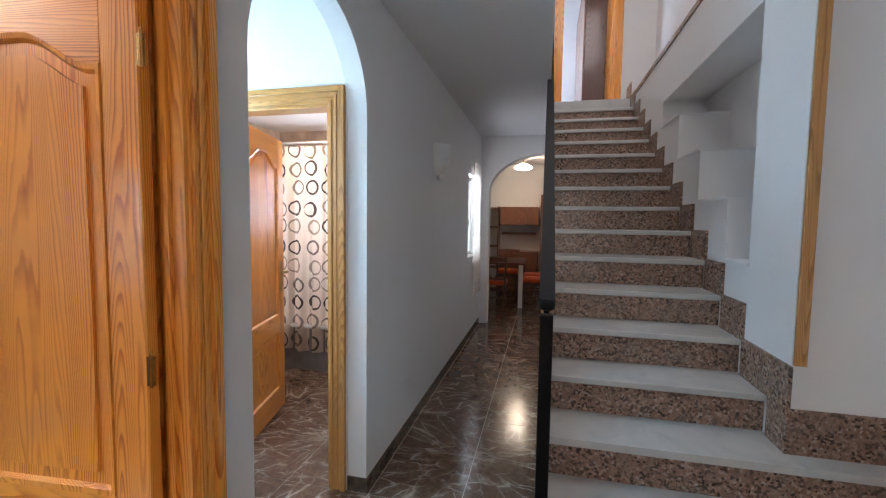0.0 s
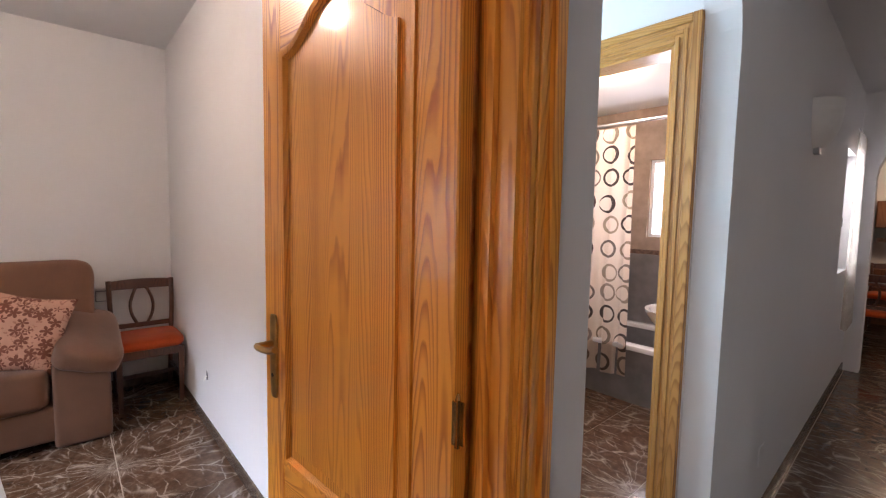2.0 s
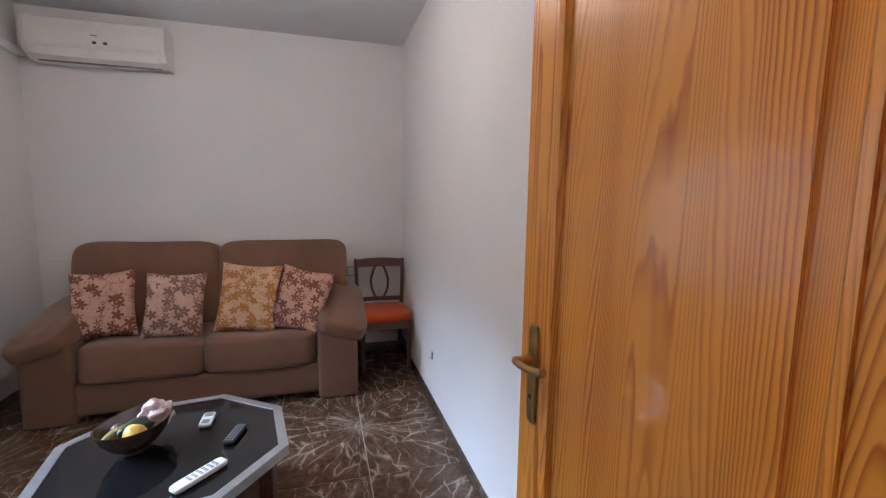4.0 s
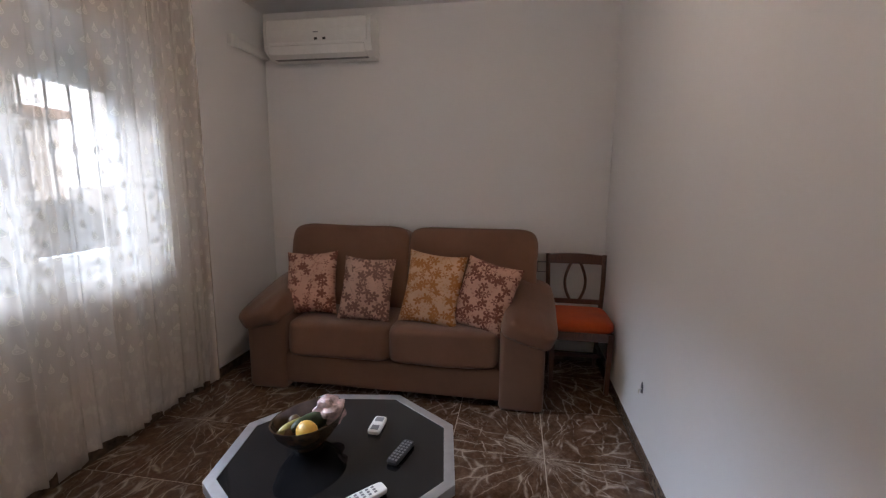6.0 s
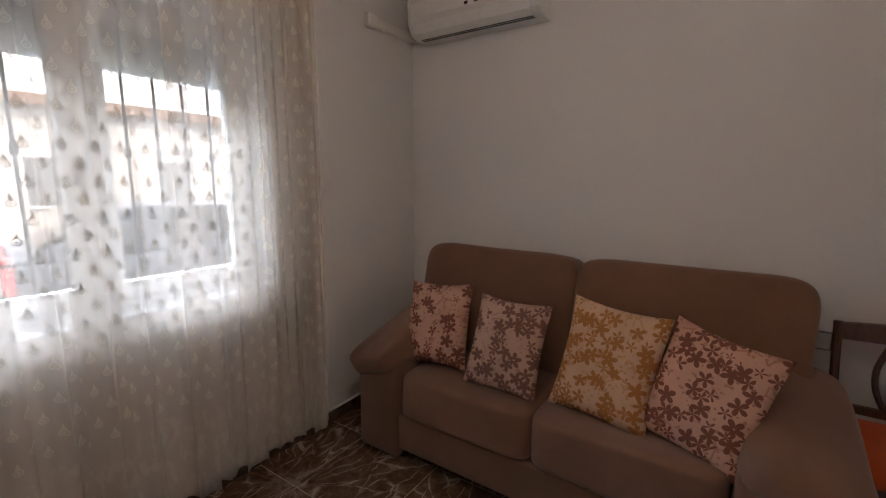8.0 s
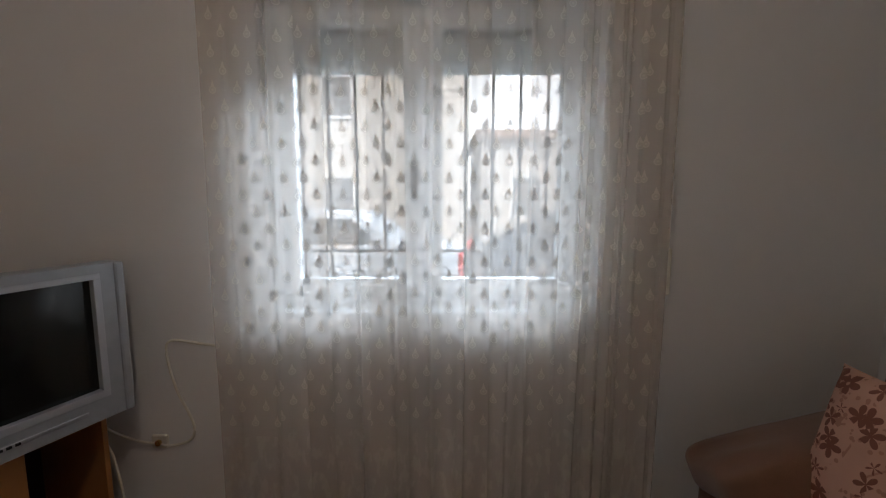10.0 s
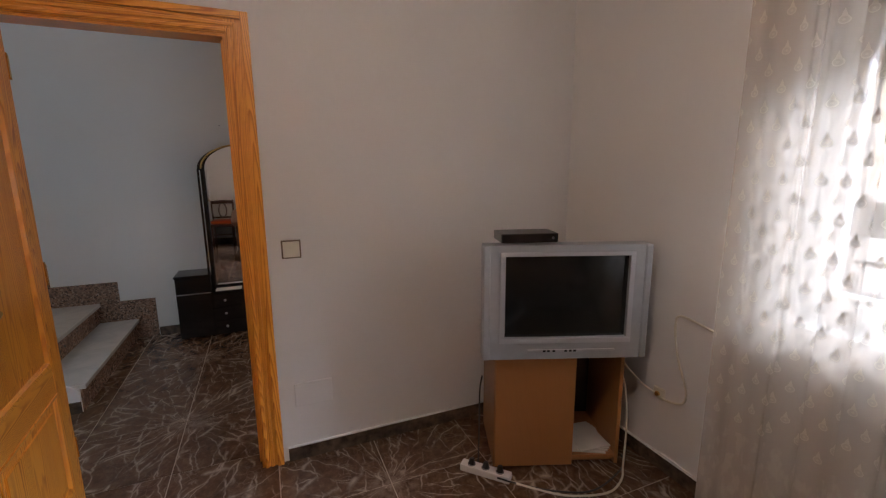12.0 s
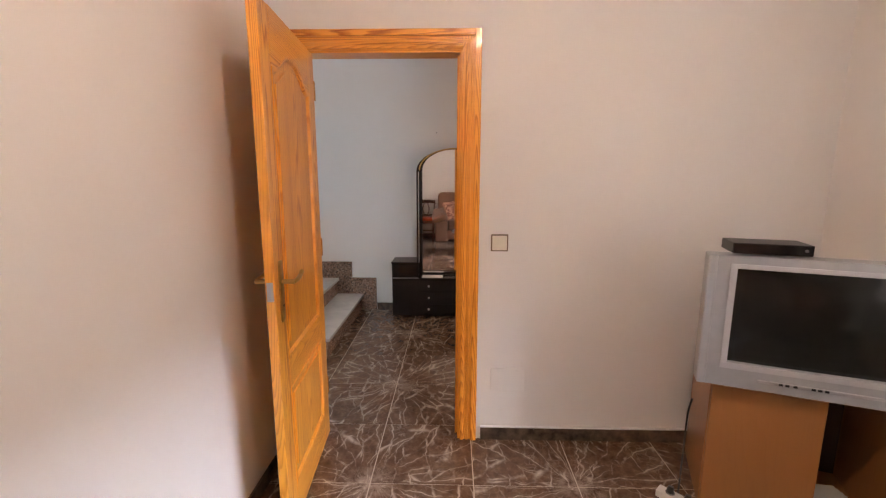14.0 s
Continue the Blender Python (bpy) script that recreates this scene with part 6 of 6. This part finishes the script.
# ---- outside the window ----
ASPH = plain("asphalt", (0.16, 0.155, 0.15), 0.9, 0, 0.2, 3, 0.2)
PAVE = plain("pavement_concrete", (0.36, 0.34, 0.31), 0.9, 0, 0.15, 2, 0.1)
HOUSEPANE = plain("curtained_pane", (0.22, 0.23, 0.24), 0.2, 0, 0.2, 2, 0)
FACADE = plaster("cream_facade", (0.66, 0.64, 0.61))
solid("ground", boxes((-150, 150, -200, YS - 0.3, -0.45, -0.25)), ASPH, "grey asphalt street", "road", "structure")
solid("pavement", boxes((-30, 30, -3.2, YS - 0.31, -0.25, -0.12)), PAVE, "pale concrete pavement with a kerb", "pavement", "structure")


def house(x, w, h, label, colour):
    hs2 = thing("house", (x, -13.0, -0.25), label, "house", "houses across the street")
    part("wall", boxes((-w / 2, w / 2, -5, 0, 0, h)), colour, hs2)
    part("roof", boxes((-w / 2 - 0.2, w / 2 + 0.2, -5.2, 0.25, h, h + 0.25)), plain("terracotta_roof", (0.36, 0.25, 0.19), 0.85), hs2)
    n = int(w / 2.2)
    for lv in range(int(h / 3)):
        for i in range(n):
            wx = -w / 2 + (i + 0.5) * w / n
            wd2 = part("window", boxes((wx - 0.5, wx + 0.5, 0.0005, 0.06, 1.0 + 3 * lv, 2.3 + 3 * lv)), PVC, hs2)
            part("pane", boxes((wx - 0.42, wx + 0.42, 0.06, 0.065, 1.08 + 3 * lv, 2.22 + 3 * lv)), HOUSEPANE, wd2)
    return hs2


house(-8.2, 8.4, 3.4, "low cream house across the street", FACADE)
house(0.4, 8.0, 6.3, "two-storey cream house across the street", plaster("pale_facade", (0.7, 0.68, 0.64)))
house(9.2, 8.4, 3.5, "low pale house across the street", FACADE)


def car(x, y, turn, paint, label):
    c = thing("car", (x, y, -0.25, 0, 0, turn), label, "car", "cars parked in the street")
    side = [(-2.0, 0.28), (2.0, 0.28), (2.08, 0.6), (1.9, 0.82), (1.0, 0.92), (0.45, 1.38), (-1.1, 1.42), (-1.85, 0.98), (-2.1, 0.9), (-2.12, 0.5)]
    bm2 = prism(bmesh.new(), side, "y", -0.82, 0.82)
    bmesh.ops.bevel(bm2, geom=bm2.edges[:], offset=0.06, segments=2, affect="EDGES")
    part("body", bm2, paint, c, smooth=True)
    part("side_window", prism(bmesh.new(), [(-1.5, 0.95), (0.75, 0.95), (0.38, 1.31), (-1.05, 1.34)], "y", -0.826, 0.826), BLACKGLASS, c)
    part("rear_window", prism(bmesh.new(), [(-1.84, 1.02), (-1.15, 1.37), (-1.17, 1.39), (-1.88, 1.04)], "y", -0.6, 0.6), BLACKGLASS, c)
    for s in (-1, 1):
        part("tail_light", box(bmesh.new(), -2.14, -2.05, min(s * 0.55, s * 0.8), max(s * 0.55, s * 0.8), 0.62, 0.95, 0.02, 1), plain("red_lens", (0.6, 0.02, 0.015), 0.2), c)
    for wx in (-1.3, 1.3):
        for s in (-1, 1):
            wl = part("wheel", cyl(bmesh.new(), (wx, s * 0.66, 0.31), (wx, s * 0.84, 0.31), 0.31, n=24), BLACK_P, c)
            part("rim", cyl(bmesh.new(), (wx, s * 0.842, 0.31), (wx, s * 0.85, 0.31), 0.2, n=20), CHROME, wl)
    return c


car(-5.2, -5.2, 172, plain("dark_car_paint", (0.06, 0.065, 0.075), 0.2, 0.2, 0.1, 3, 0), "dark grey car with red tail lights parked in the street")
car(-1.2, -6.4, 176, plain("silver_car_paint", (0.45, 0.46, 0.48), 0.2, 0.4, 0.1, 3, 0), "silver car with red tail lights parked in the street")

solid("backdrop", boxes((-90, 90, -75.2, -75, -2, 60)), glow("hazy_sky", (0.92, 0.96, 1.0), 1.1), "pale hazy sky beyond the street", "backdrop", "structure")

# ---- floor tiles ----
floor = thing("floor", (0, 0, 0), "dark brown glossy floor tiles with pale veins", "floor", kind="structure")
GX, GY = -3.205, 1.00          # a corner where four veins meet
bm = box(bmesh.new(), -TW / 2 + 0.0025, TW / 2 - 0.0025, -TL / 2 + 0.0025, TL / 2 - 0.0025, -0.012, 0.0)
tile_mesh = mesh("tile", bm, TILE)
for ix in range(-4, 11):
    for iy in range(-5, 19):
        cx, cy = GX + (ix + 0.5) * TW, GY + (iy + 0.5) * TL
        living = XW - 0.3 < cx < XE + 0.3 and YS - 0.3 < cy < YN + 0.3
        hall = XE - 0.2 < cx < XR + 0.2 and YS - 0.3 < cy < YE + 0.3
        bath = -2.9 < cx < XE and 1.4 < cy < 4.9
        dining = cy > YE - 0.3 and cx < 1.9
        if living or hall or bath or dining:
            ob = new("tile", tile_mesh)
            ob.parent = floor
            # each tile is mirrored so that its vein corner meets those of three neighbours
            ob.matrix_basis = pose(cx, cy, 0) @ Matrix.Diagonal((1 if ix % 2 else -1, 1 if iy % 2 else -1, 1, 1))
